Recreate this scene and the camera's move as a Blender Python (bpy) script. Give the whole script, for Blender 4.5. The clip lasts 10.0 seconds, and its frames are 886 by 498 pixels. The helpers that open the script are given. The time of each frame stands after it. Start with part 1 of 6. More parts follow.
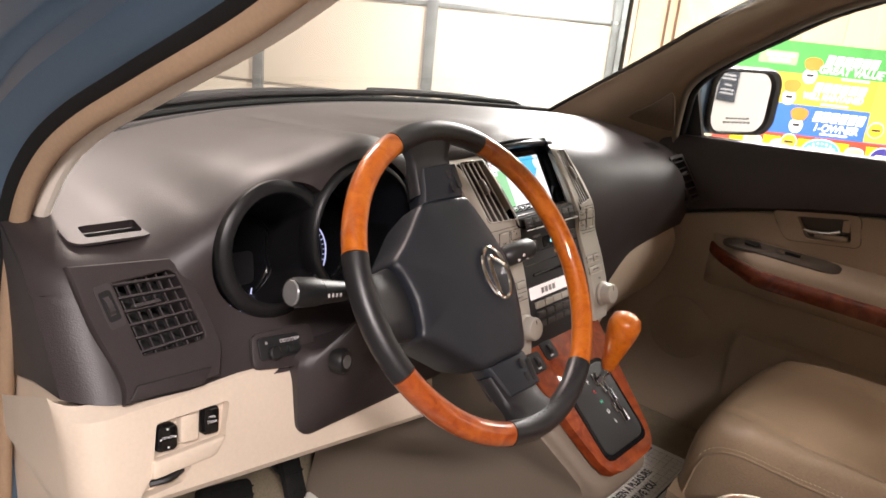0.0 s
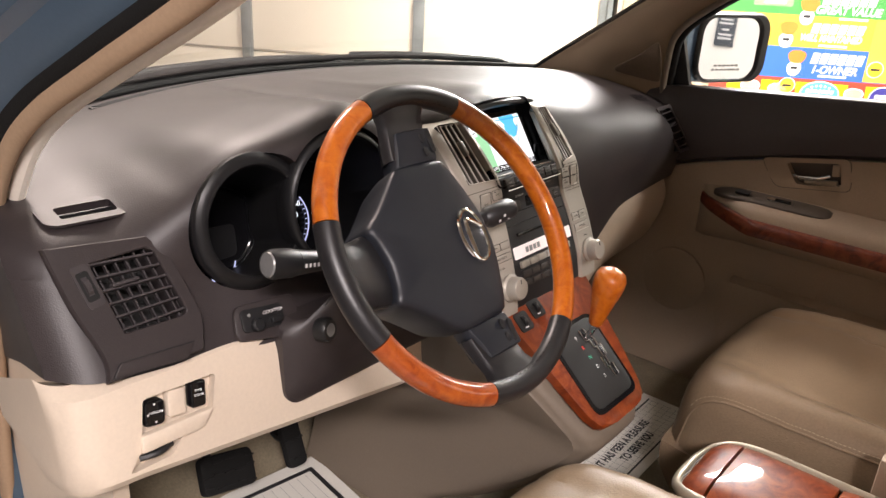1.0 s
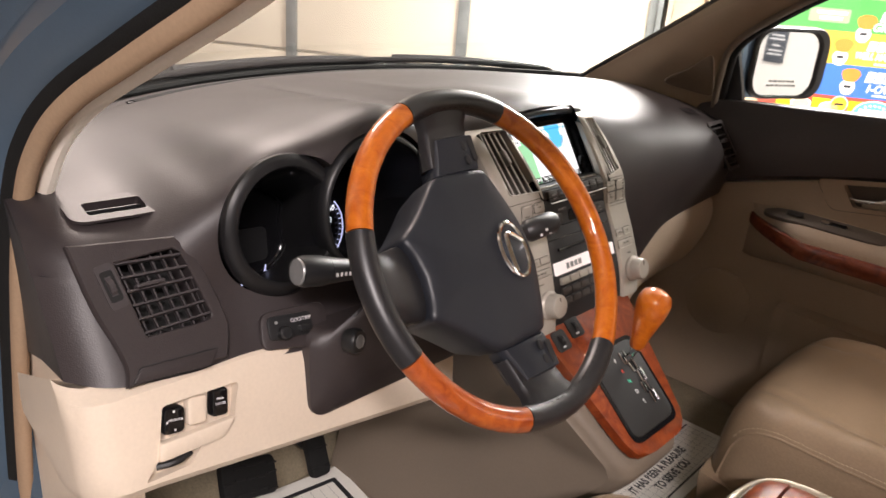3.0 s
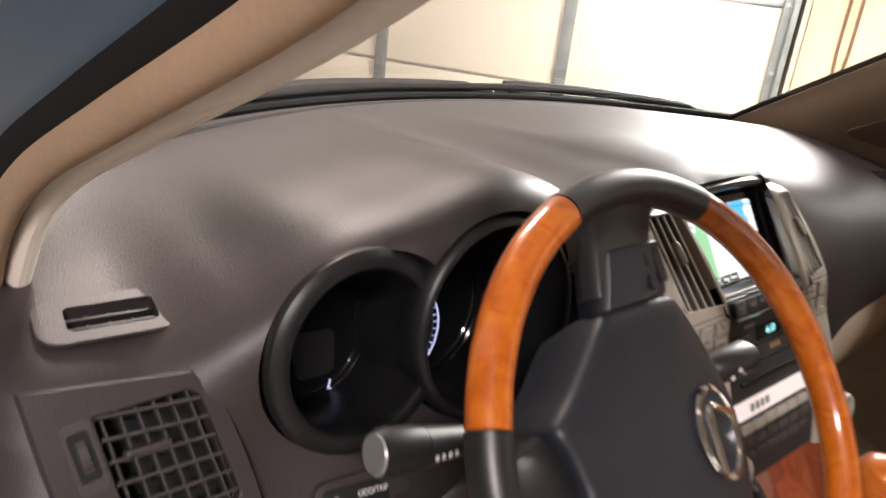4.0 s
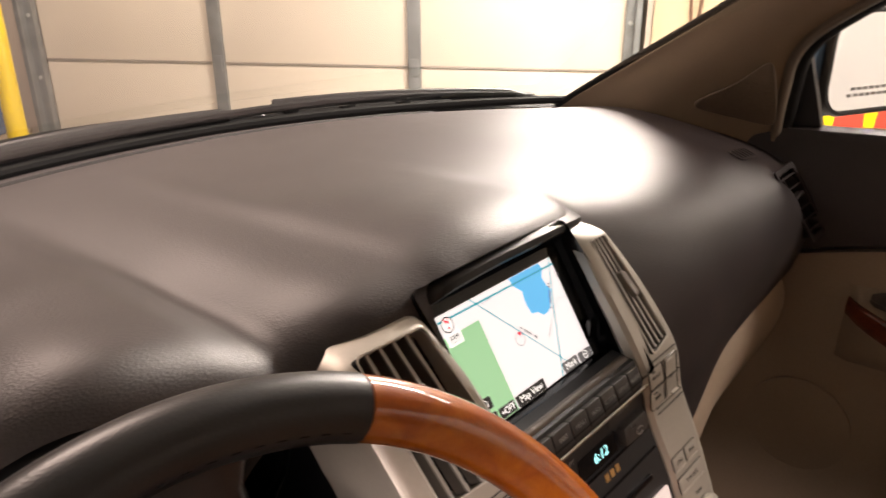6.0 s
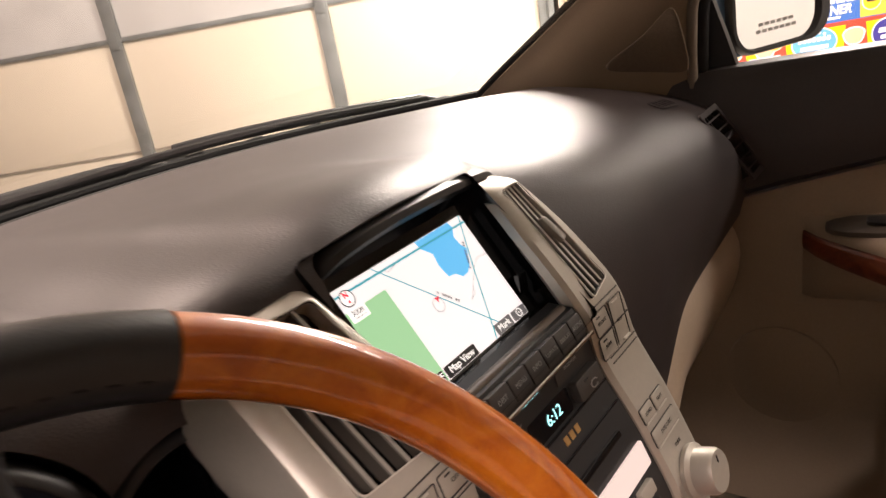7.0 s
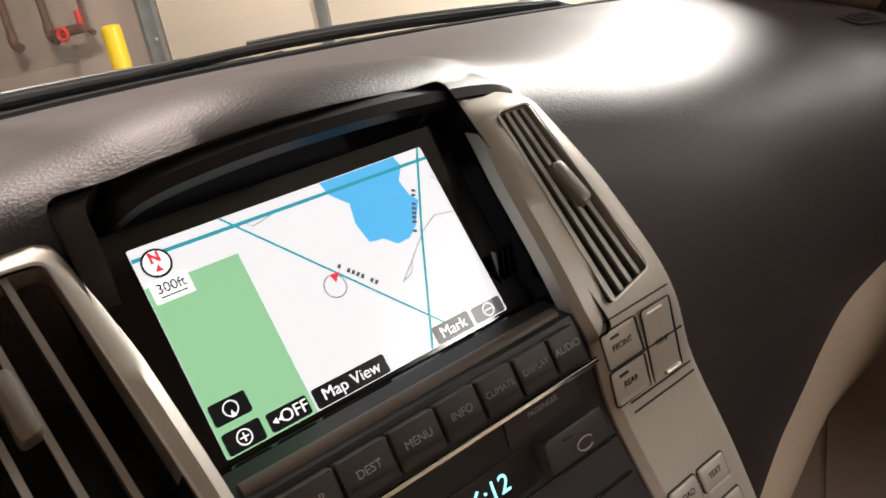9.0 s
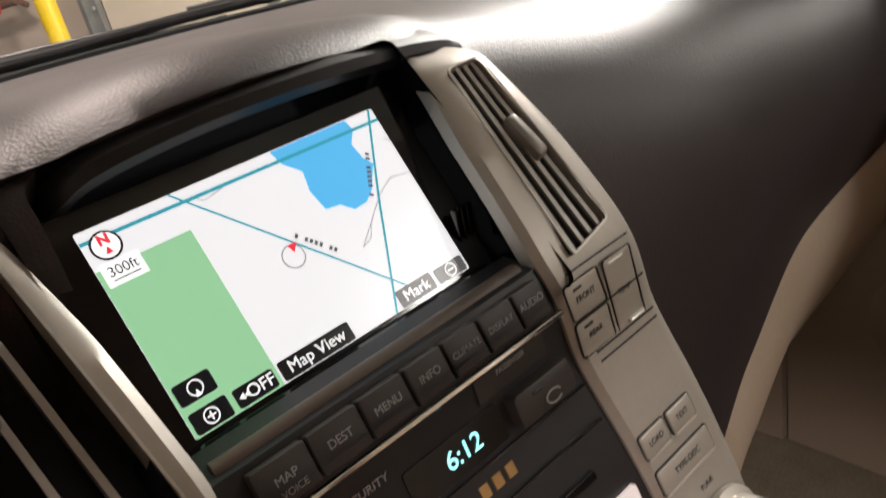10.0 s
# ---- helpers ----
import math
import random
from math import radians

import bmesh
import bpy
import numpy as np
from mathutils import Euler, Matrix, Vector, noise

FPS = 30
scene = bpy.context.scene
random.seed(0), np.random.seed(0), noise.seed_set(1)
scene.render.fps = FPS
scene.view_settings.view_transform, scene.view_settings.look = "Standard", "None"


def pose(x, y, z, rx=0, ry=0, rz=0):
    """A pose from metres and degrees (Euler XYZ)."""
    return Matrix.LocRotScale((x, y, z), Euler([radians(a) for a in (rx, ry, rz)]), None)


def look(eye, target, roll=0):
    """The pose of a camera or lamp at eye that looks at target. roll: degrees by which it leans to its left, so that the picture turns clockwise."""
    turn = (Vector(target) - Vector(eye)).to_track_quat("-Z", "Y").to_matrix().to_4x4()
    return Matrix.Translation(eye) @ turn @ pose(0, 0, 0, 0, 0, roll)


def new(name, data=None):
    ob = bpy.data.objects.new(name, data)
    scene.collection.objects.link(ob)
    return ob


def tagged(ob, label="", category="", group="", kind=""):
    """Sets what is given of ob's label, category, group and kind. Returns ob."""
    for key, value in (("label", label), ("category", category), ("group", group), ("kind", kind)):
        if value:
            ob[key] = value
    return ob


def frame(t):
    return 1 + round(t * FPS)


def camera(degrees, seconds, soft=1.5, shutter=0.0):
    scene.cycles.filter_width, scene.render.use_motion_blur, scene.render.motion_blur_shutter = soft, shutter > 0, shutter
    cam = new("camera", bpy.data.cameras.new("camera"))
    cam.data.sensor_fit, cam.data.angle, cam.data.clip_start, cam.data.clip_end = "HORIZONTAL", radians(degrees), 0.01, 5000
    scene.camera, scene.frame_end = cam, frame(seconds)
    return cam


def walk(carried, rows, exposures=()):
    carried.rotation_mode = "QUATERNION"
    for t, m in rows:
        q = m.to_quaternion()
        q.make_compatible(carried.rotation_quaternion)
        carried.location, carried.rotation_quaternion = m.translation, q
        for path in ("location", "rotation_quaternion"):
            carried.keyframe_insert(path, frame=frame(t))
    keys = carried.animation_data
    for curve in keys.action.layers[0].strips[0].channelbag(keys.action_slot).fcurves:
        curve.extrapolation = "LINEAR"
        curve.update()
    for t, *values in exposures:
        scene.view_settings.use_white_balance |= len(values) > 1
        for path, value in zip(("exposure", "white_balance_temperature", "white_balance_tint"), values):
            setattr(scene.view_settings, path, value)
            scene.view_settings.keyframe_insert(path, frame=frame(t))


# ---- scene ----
cam = camera(60.0, 10.0, shutter=0.4)
PATH = [
    (0, (-1.074, -0.702, 1.346), (0.389, 0.496, 0.695), 5.9),
    (0.5, (-1.059, -0.724, 1.351), (0.394, 0.452, 0.638), 4.4),
    (1, (-1.049, -0.729, 1.354), (0.381, 0.452, 0.605), 3.2),
    (1.3, (-1.047, -0.731, 1.352), (0.379, 0.455, 0.604), 3.1),
    (1.5, (-1.047, -0.731, 1.353), (0.377, 0.46, 0.609), 3.0),
    (2, (-1.046, -0.731, 1.351), (0.376, 0.469, 0.617), 3.0),
    (3.3, (-0.982, -0.65, 1.342), (0.349, 0.649, 0.606), 6.2),
    (3.5, (-0.929, -0.594, 1.34), (0.362, 0.752, 0.618), 7.0),
    (4, (-0.817, -0.395, 1.324), (0.427, 0.988, 0.587), 6.8),
    (4.2, (-0.778, -0.335, 1.327), (0.463, 1.034, 0.563), 6.3),
    (4.5, (-0.701, -0.271, 1.321), (0.526, 1.084, 0.51), 5.3),
    (5, (-0.603, -0.238, 1.323), (0.609, 1.118, 0.492), 3.6),
    (5.5, (-0.521, -0.268, 1.345), (0.766, 1.033, 0.539), 1.8),
    (5.8, (-0.466, -0.278, 1.34), (0.889, 0.966, 0.555), 0.7),
    (6, (-0.437, -0.283, 1.335), (0.947, 0.932, 0.557), -0.2),
    (6.2, (-0.434, -0.313, 1.348), (0.965, 0.879, 0.559), -2.3),
    (7.3, (-0.304, -0.289, 1.201), (1.162, 0.922, 0.581), -12.5),
    (7.5, (-0.241, -0.291, 1.182), (1.155, 1.001, 0.562), -11.7),
    (8, (-0.182, -0.259, 1.161), (0.933, 1.210, 0.388), -5.2),
    (8.5, (-0.144, -0.255, 1.167), (0.899, 1.276, 0.412), -8.9),
    (8.7, (-0.139, -0.258, 1.166), (0.897, 1.273, 0.404), -9.5),
    (9, (-0.138, -0.260, 1.168), (0.930, 1.255, 0.419), -9.8),
    (9.5, (-0.131, -0.266, 1.178), (0.986, 1.215, 0.432), -9.2),
    (10, (-0.134, -0.258, 1.168), (0.962, 1.173, 0.302), -12.5),
]
walk(cam, [(t, look(eye, target, roll)) for t, eye, target, roll in PATH], [(0, 0.08, 6500, 10), (3.5, 0.08, 6500, 10), (4, 0, 6500, 10), (5, 0, 6500, 10), (6, -0.25, 7300, 17), (7.5, -0.2, 7200, 17), (8.2, -0.26, 6600, 10), (10, -0.4, 6600, 10)])

# ---- world and lights ----
world = bpy.data.worlds.new("world")
scene.world = world
world.use_nodes = True
world.node_tree.nodes["Background"].inputs[0].default_value = (0.75, 0.68, 0.6, 1)
world.node_tree.nodes["Background"].inputs[1].default_value = 0.07

ROOM = pose(0, 0, -0.18, 0, 0, -57)


def ceiling_lamp(a, b, z, la, lb, watts, colour):
    lamp = bpy.data.lights.new("ceiling_lamp_light", "AREA")
    lamp.shape, lamp.size, lamp.size_y, lamp.energy, lamp.color = "RECTANGLE", la, lb, watts, colour
    ob = new("ceiling_lamp_light", lamp)
    ob.matrix_world = ROOM @ pose(a, b, z)
    return ob


COOL, WARM, PINK = (1.0, 0.95, 0.9), (1.0, 0.89, 0.88), (1.0, 0.84, 0.77)
# unseen lamps; second and fifth are added fill for passenger pad, banner, right wall
LAMPS = [(0.6, 2.05, 2.25, 235, COOL), (2.1, 2.3, 2.45, 45, COOL), (-1.85, 1.6, 3.4, 130, PINK), (0.7, -3.1, 3.05, 235, WARM), (3.6, 0.2, 3.2, 130, COOL)]
for a, b, z, watts, colour in LAMPS:
    ceiling_lamp(a, b, z, 1.1, 0.3, watts, colour)
# daylight through the frosted window of the garage door
day = ceiling_lamp(0.06, 3.655, 1.74, 0.52, 0.46, 17, (0.97, 0.98, 1.0))
day.name = "door_window_daylight"
day.matrix_world = ROOM @ pose(0.06, 3.655, 1.74, -90)


# ---- materials ----
def mat(name, colour, rough=0.5, metal=0.0, vary=0.12, scale=6.0, fine=220.0, bump=0.1, bump_scale=400.0, coat=0.0, second=None, dist=0.001, spec=0.5):
    """A surface with a coarse and a fine variation of its colour, gloss and relief."""
    m = bpy.data.materials.new(name)
    m.use_nodes = True
    n, l = m.node_tree.nodes, m.node_tree.links
    b = n["Principled BSDF"]
    tc = n.new("ShaderNodeTexCoord")
    big, small = n.new("ShaderNodeTexNoise"), n.new("ShaderNodeTexNoise")
    big.inputs["Scale"].default_value, small.inputs["Scale"].default_value = scale, fine
    big.inputs["Detail"].default_value, small.inputs["Detail"].default_value = 4, 2
    l.new(tc.outputs["Object"], big.inputs["Vector"])
    l.new(tc.outputs["Object"], small.inputs["Vector"])
    mix = n.new("ShaderNodeMix")
    mix.data_type = "FLOAT"
    mix.inputs[0].default_value = 0.4
    l.new(big.outputs["Fac"], mix.inputs[2])
    l.new(small.outputs["Fac"], mix.inputs[3])
    ramp = n.new("ShaderNodeValToRGB")
    two = second or [c * (1 + vary) for c in colour]
    one = [c * (1 - vary) for c in colour] if not second else colour
    ramp.color_ramp.elements[0].position, ramp.color_ramp.elements[1].position = 0.33, 0.67
    ramp.color_ramp.elements[0].color, ramp.color_ramp.elements[1].color = (*one, 1), (*two, 1)
    l.new(mix.outputs[0], ramp.inputs[0])
    l.new(ramp.outputs[0], b.inputs["Base Color"])
    rr = n.new("ShaderNodeMapRange")
    rr.inputs["To Min"].default_value, rr.inputs["To Max"].default_value = max(0.02, rough * 0.85), min(1, rough * 1.15)
    l.new(big.outputs["Fac"], rr.inputs["Value"])
    l.new(rr.outputs[0], b.inputs["Roughness"])
    b.inputs["Metallic"].default_value = metal
    b.inputs["Specular IOR Level"].default_value = spec
    b.inputs["Coat Weight"].default_value, b.inputs["Coat Roughness"].default_value = coat, 0.04
    if bump:
        grain = n.new("ShaderNodeTexVoronoi") if bump_scale > 60 else n.new("ShaderNodeTexNoise")
        grain.inputs["Scale"].default_value = bump_scale
        l.new(tc.outputs["Object"], grain.inputs["Vector"])
        bp = n.new("ShaderNodeBump")
        bp.inputs["Strength"].default_value, bp.inputs["Distance"].default_value = bump, dist
        l.new(grain.outputs[0], bp.inputs["Height"])
        l.new(bp.outputs[0], b.inputs["Normal"])
    return m


def burl(name, dark, mid, light, scale):
    """Lacquered burl wood: warped noise under a clear coat."""
    m = bpy.data.materials.new(name)
    m.use_nodes = True
    n, l = m.node_tree.nodes, m.node_tree.links
    b = n["Principled BSDF"]
    tc = n.new("ShaderNodeTexCoord")
    a = n.new("ShaderNodeTexNoise")
    a.inputs["Scale"].default_value, a.inputs["Detail"].default_value, a.inputs["Distortion"].default_value = scale, 6, 1.6
    f = n.new("ShaderNodeTexNoise")
    f.inputs["Scale"].default_value, f.inputs["Detail"].default_value = scale * 14, 3
    l.new(tc.outputs["Object"], a.inputs["Vector"])
    l.new(tc.outputs["Object"], f.inputs["Vector"])
    mix = n.new("ShaderNodeMix")
    mix.data_type = "FLOAT"
    mix.inputs[0].default_value = 0.2
    l.new(a.outputs["Fac"], mix.inputs[2])
    l.new(f.outputs["Fac"], mix.inputs[3])
    ramp = n.new("ShaderNodeValToRGB")
    e = ramp.color_ramp.elements
    e[0].position, e[0].color = 0.36, (*dark, 1)
    e[1].position, e[1].color = 0.66, (*light, 1)
    k = e.new(0.5)
    k.color = (*mid, 1)
    l.new(mix.outputs[0], ramp.inputs[0])
    l.new(ramp.outputs[0], b.inputs["Base Color"])
    b.inputs["Roughness"].default_value = 0.4
    b.inputs["Specular IOR Level"].default_value = 0.2
    b.inputs["Coat Weight"].default_value, b.inputs["Coat Roughness"].default_value = 1.0, 0.03
    return m


def glow(name, colour, strength):
    m = bpy.data.materials.new(name)
    m.use_nodes = True
    b = m.node_tree.nodes["Principled BSDF"]
    b.inputs["Base Color"].default_value = (*[c * 0.3 for c in colour], 1)
    b.inputs["Roughness"].default_value = 0.25
    b.inputs["Emission Color"].default_value = (*colour, 1)
    b.inputs["Emission Strength"].default_value = strength
    return m


def pane(name, tint, gloss=1.0, rough=0.01):
    """Thin clear sheet: see-through, with a mirror gloss that grows at grazing angles."""
    m = bpy.data.materials.new(name)
    m.use_nodes = True
    n, l = m.node_tree.nodes, m.node_tree.links
    n.remove(n["Principled BSDF"])
    t, g, mx, fr, pw, sc = [n.new("ShaderNode" + k) for k in ("BsdfTransparent", "BsdfGlossy", "MixShader", "LayerWeight", "Math", "MapRange")]
    pw.operation = "POWER"
    pw.inputs[1].default_value = 5.0
    sc.inputs["To Min"].default_value = 0.045
    fr.inputs["Blend"].default_value = 0.5
    l.new(fr.outputs["Facing"], pw.inputs[0])
    l.new(pw.outputs[0], sc.inputs["Value"])
    t.inputs[0].default_value = (*tint, 1)
    g.inputs["Roughness"].default_value = rough
    g.inputs["Color"].default_value = (gloss, gloss, gloss, 1)
    l.new(sc.outputs[0], mx.inputs[0])
    l.new(t.outputs[0], mx.inputs[1])
    l.new(g.outputs[0], mx.inputs[2])
    l.new(mx.outputs[0], n["Material Output"].inputs[0])
    return m


M = {
    "pad": mat("dash_vinyl", (0.035, 0.028, 0.0285), 0.46, bump=0.2, bump_scale=620, dist=0.0009, vary=0.12, spec=0.5),
    "plastic": mat("dark_plastic", (0.05, 0.043, 0.045), 0.46, bump=0.15, bump_scale=900, dist=0.0004),
    "black": mat("black_plastic", (0.014, 0.014, 0.015), 0.42, bump=0.1, bump_scale=900, dist=0.0003),
    "duct": mat("duct_black", (0.008, 0.008, 0.008), 0.85, bump=0, vary=0.1),
    "gloss": mat("gloss_black", (0.006, 0.006, 0.007), 0.12, bump=0, vary=0.05),
    "rubber": mat("black_rubber", (0.012, 0.012, 0.012), 0.75, bump=0.3, bump_scale=500, spec=0.2),
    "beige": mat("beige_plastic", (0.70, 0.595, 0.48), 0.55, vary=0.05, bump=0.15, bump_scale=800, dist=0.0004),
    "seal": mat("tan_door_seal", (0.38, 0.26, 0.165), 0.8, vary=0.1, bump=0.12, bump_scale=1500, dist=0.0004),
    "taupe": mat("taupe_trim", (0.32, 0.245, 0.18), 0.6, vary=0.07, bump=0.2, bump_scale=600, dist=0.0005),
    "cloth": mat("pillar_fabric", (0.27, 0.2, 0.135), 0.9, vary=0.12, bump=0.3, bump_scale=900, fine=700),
    "leather": mat("tan_leather", (0.25, 0.18, 0.117), 0.37, vary=0.14, bump=0.3, bump_scale=380, dist=0.001),
    "wheel_leather": mat("charcoal_leather", (0.014, 0.0135, 0.015), 0.38, bump=0.15, bump_scale=700, dist=0.0004),
    "airbag": mat("airbag_vinyl", (0.0115, 0.0135, 0.019), 0.43, bump=0.2, bump_scale=700, dist=0.0004),
    "wood": burl("orange_burl_wood", (0.37, 0.075, 0.004), (0.46, 0.11, 0.006), (0.53, 0.145, 0.01), 40),
    "redwood": burl("red_burl_wood", (0.13, 0.022, 0.006), (0.2, 0.037, 0.0095), (0.27, 0.058, 0.014), 34),
    "silver": mat("silver_trim", (0.41, 0.382, 0.334), 0.42, metal=0.35, vary=0.05, bump=0.05, bump_scale=1500, dist=0.0002),
    "chrome": mat("chrome", (0.85, 0.85, 0.85), 0.08, metal=1.0, vary=0.03, bump=0),
    "paint": mat("blue_car_paint", (0.075, 0.135, 0.21), 0.3, metal=0.5, vary=0.05, bump=0, coat=1.0),
    "carpet": mat("beige_carpet", (0.3, 0.25, 0.17), 0.95, vary=0.25, scale=14, bump=0.8, bump_scale=700, dist=0.003),
    "paper": mat("white_paper_mat", (0.78, 0.76, 0.7), 0.75, vary=0.05, bump=0.1, bump_scale=30),
    "ink": mat("black_ink", (0.02, 0.02, 0.022), 0.6, bump=0),
    "white": mat("white_print", (0.8, 0.8, 0.8), 0.5, bump=0, vary=0.03),
    "grey_print": mat("grey_print", (0.3, 0.3, 0.29), 0.5, bump=0, vary=0.03),
    "headliner": mat("headliner_cloth", (0.45, 0.38, 0.3), 0.95, vary=0.08, bump=0.3, bump_scale=900),
    "door_skin": mat("cream_garage_door", (0.76, 0.66, 0.545), 0.5, vary=0.06, scale=1.5, bump=0.3, bump_scale=14, dist=0.004),
    "steel": mat("galvanised_steel", (0.3, 0.31, 0.31), 0.45, metal=0.6, vary=0.25, scale=9, bump=0.1),
    "plain_wall": mat("white_wall", (0.75, 0.73, 0.69), 0.7, vary=0.05, scale=2, bump=0.2, bump_scale=40, dist=0.002),
    "wall": mat("tan_wall", (0.55, 0.455, 0.38), 0.8, vary=0.1, scale=2, bump=0.3, bump_scale=40, dist=0.003),
    "board": mat("pale_wood_board", (0.58, 0.44, 0.29), 0.6, vary=0.12, scale=3, bump=0.2, bump_scale=30, dist=0.002),
    "concrete": mat("concrete_floor", (0.22, 0.215, 0.205), 0.55, vary=0.2, scale=1.2, bump=0.3, bump_scale=50, dist=0.002),
    "ceiling": mat("ceiling_paint", (0.7, 0.68, 0.64), 0.85, vary=0.05, scale=1, bump=0.1, bump_scale=30),
    "yellow": mat("yellow_bollard_paint", (0.8, 0.55, 0.01), 0.4, vary=0.08, scale=8, bump=0.1, bump_scale=50),
    "frost": mat("frosted_door_window", (0.62, 0.6, 0.6), 0.55, vary=0.12, scale=4, bump=0.2, bump_scale=25, dist=0.003),
    "lens": pane("clear_lens", (0.96, 0.96, 0.96)),
    "windshield": pane("windshield_glass", (0.9, 0.94, 0.92)),
    "jug": mat("blue_water_jug", (0.055, 0.105, 0.19), 0.15, vary=0.2, scale=9, bump=0, coat=0.5),
    "mirror": mat("mirror_glass", (0.9, 0.92, 0.93), 0.02, metal=1.0, vary=0.02, bump=0),
    "tube": glow("lamp_tube", (1.0, 0.93, 0.82), 6.0),
}


# ---- mesh helpers ----
def part(name, bm, material, parent=None, label="", smooth=True):
    me = bpy.data.meshes.new(name)
    bmesh.ops.recalc_face_normals(bm, faces=bm.faces)
    bm.to_mesh(me)
    bm.free()
    for p in me.polygons:
        p.use_smooth = smooth
    if smooth:
        me.set_sharp_from_angle(angle=radians(38))
    me.materials.append(M[material] if isinstance(material, str) else material)
    ob = new(name, me)
    if parent:
        ob.parent = parent
    if label:
        ob["label"] = label
    return ob


def thing(name, label, category, m=None, group="", kind=""):
    ob = new(name)
    ob.empty_display_size = 0.02
    if m:
        ob.matrix_world = m
    return tagged(ob, label, category, group, kind)


def box(size, at=(0, 0, 0), bevel=0.0, m=None, seg=2):
    bm = bmesh.new()
    bmesh.ops.create_cube(bm, size=1)
    bmesh.ops.scale(bm, vec=size, verts=bm.verts)
    if bevel:
        bmesh.ops.bevel(bm, geom=bm.edges[:], offset=bevel, segments=seg, profile=0.6, affect="EDGES")
    bmesh.ops.translate(bm, vec=at, verts=bm.verts)
    if m:
        bmesh.ops.transform(bm, matrix=m, verts=bm.verts)
    return bm


def join(*bms):
    out = bms[0]
    for other in bms[1:]:
        me = bpy.data.meshes.new("tmp")
        other.to_mesh(me)
        other.free()
        out.from_mesh(me)
        bpy.data.meshes.remove(me)
    return out


def loft(rings, closed=True, caps=True, m=None):
    """A skin over rings of equally many points."""
    bm = bmesh.new()
    vs = [[bm.verts.new(p) for p in ring] for ring in rings]
    k = len(rings[0])
    for r0, r1 in zip(vs, vs[1:]):
        for i in range(k if closed else k - 1):
            j = (i + 1) % k
            bm.faces.new((r0[i], r0[j], r1[j], r1[i]))
    if caps and closed:
        bm.faces.new(vs[0])
        bm.faces.new(vs[-1][::-1])
    if m:
        bmesh.ops.transform(bm, matrix=m, verts=bm.verts)
    return bm


def lathe(profile, n=28, m=None):
    """A turned body: profile of (radius, height) about z."""
    return loft([[(r * math.cos(2 * math.pi * i / n), r * math.sin(2 * math.pi * i / n), h) for i in range(n)] for r, h in profile], m=m)


def curve(points, n):
    """Catmull-Rom through points, n samples."""
    p = np.array(points, float)
    p = np.vstack([2 * p[0] - p[1], p, 2 * p[-1] - p[-2]])
    out = []
    for s in np.linspace(0, len(points) - 1, n):
        i = min(int(s), len(points) - 2)
        t = s - i
        a, b, c, d = p[i], p[i + 1], p[i + 2], p[i + 3]
        out.append(0.5 * (2 * b + (c - a) * t + (2 * a - 5 * b + 4 * c - d) * t * t + (3 * b - a - 3 * c + d) * t ** 3))
    return np.array(out)


def tube(points, r, n=10, samples=0, squash=1.0, m=None):
    """A round bar along points."""
    p = curve(points, samples) if samples else np.array(points, float)
    rings = []
    side = None
    for i in range(len(p)):
        d = p[min(i + 1, len(p) - 1)] - p[max(i - 1, 0)]
        d /= np.linalg.norm(d)
        ref = np.array((0, 0, 1.0)) if abs(d[2]) < 0.9 else np.array((1.0, 0, 0))
        if side is None:
            side = np.cross(d, ref)
        side = side - d * (side @ d)
        side /= np.linalg.norm(side)
        up = np.cross(side, d)
        rr = r[i] if isinstance(r, (list, tuple, np.ndarray)) else r
        rings.append([p[i] + rr * (math.cos(a) * side + squash * math.sin(a) * up) for a in np.linspace(0, 2 * math.pi, n, endpoint=False)])
    return loft(rings, m=m)


def outline(w, h, r, n=5):
    """A rounded rectangle as points."""
    r = min(r, w / 2 - 1e-4, h / 2 - 1e-4)
    return [(sx * (w / 2 - r) + r * math.cos(a), sy * (h / 2 - r) + r * math.sin(a)) for k, (sx, sy) in enumerate(((1, 1), (-1, 1), (-1, -1), (1, -1))) for a in np.linspace(k * math.pi / 2, (k + 1) * math.pi / 2, n)]


def plate(shape, depth, bevel=0.0, m=None):
    """A slab with the outline shape, its face at z = depth, its edge rounded."""
    s = np.array(shape)
    c = s.mean(0)
    rings = [[(x, y, 0) for x, y in s]]
    if bevel:
        for a in (0, 45, 90):
            k = bevel * (1 - math.cos(radians(a)))
            span = np.abs(s - c).max(0)
            q = c + (s - c) * (1 - k / span)
            rings.append([(x, y, depth - bevel * (1 - math.sin(radians(a)))) for x, y in q])
    else:
        rings.append([(x, y, depth) for x, y in s])
    return loft(rings, m=m)


def frame_ring(outer, inner, depth, m=None):
    """A flat frame between two outlines of equally many points."""
    rings = [[(x, y, 0) for x, y in inner], [(x, y, depth) for x, y in inner], [(x, y, depth) for x, y in outer], [(x, y, 0) for x, y in outer]]
    return loft(rings + [rings[0]], caps=False, m=m)


def words(text, size, material, m, parent, name="lettering", align="CENTER", bold=0.0):
    c = bpy.data.curves.new(name, "FONT")
    c.body, c.size, c.align_x, c.align_y, c.extrude = text, size, align, "CENTER", 0.0001
    c.offset = bold
    tmp = bpy.data.objects.new(name, c)
    me = bpy.data.meshes.new_from_object(tmp)
    bpy.data.objects.remove(tmp)
    me.transform(m)
    me.materials.clear()
    me.materials.append(M[material] if isinstance(material, str) else material)
    ob = new(name, me)
    ob.parent = parent
    return ob


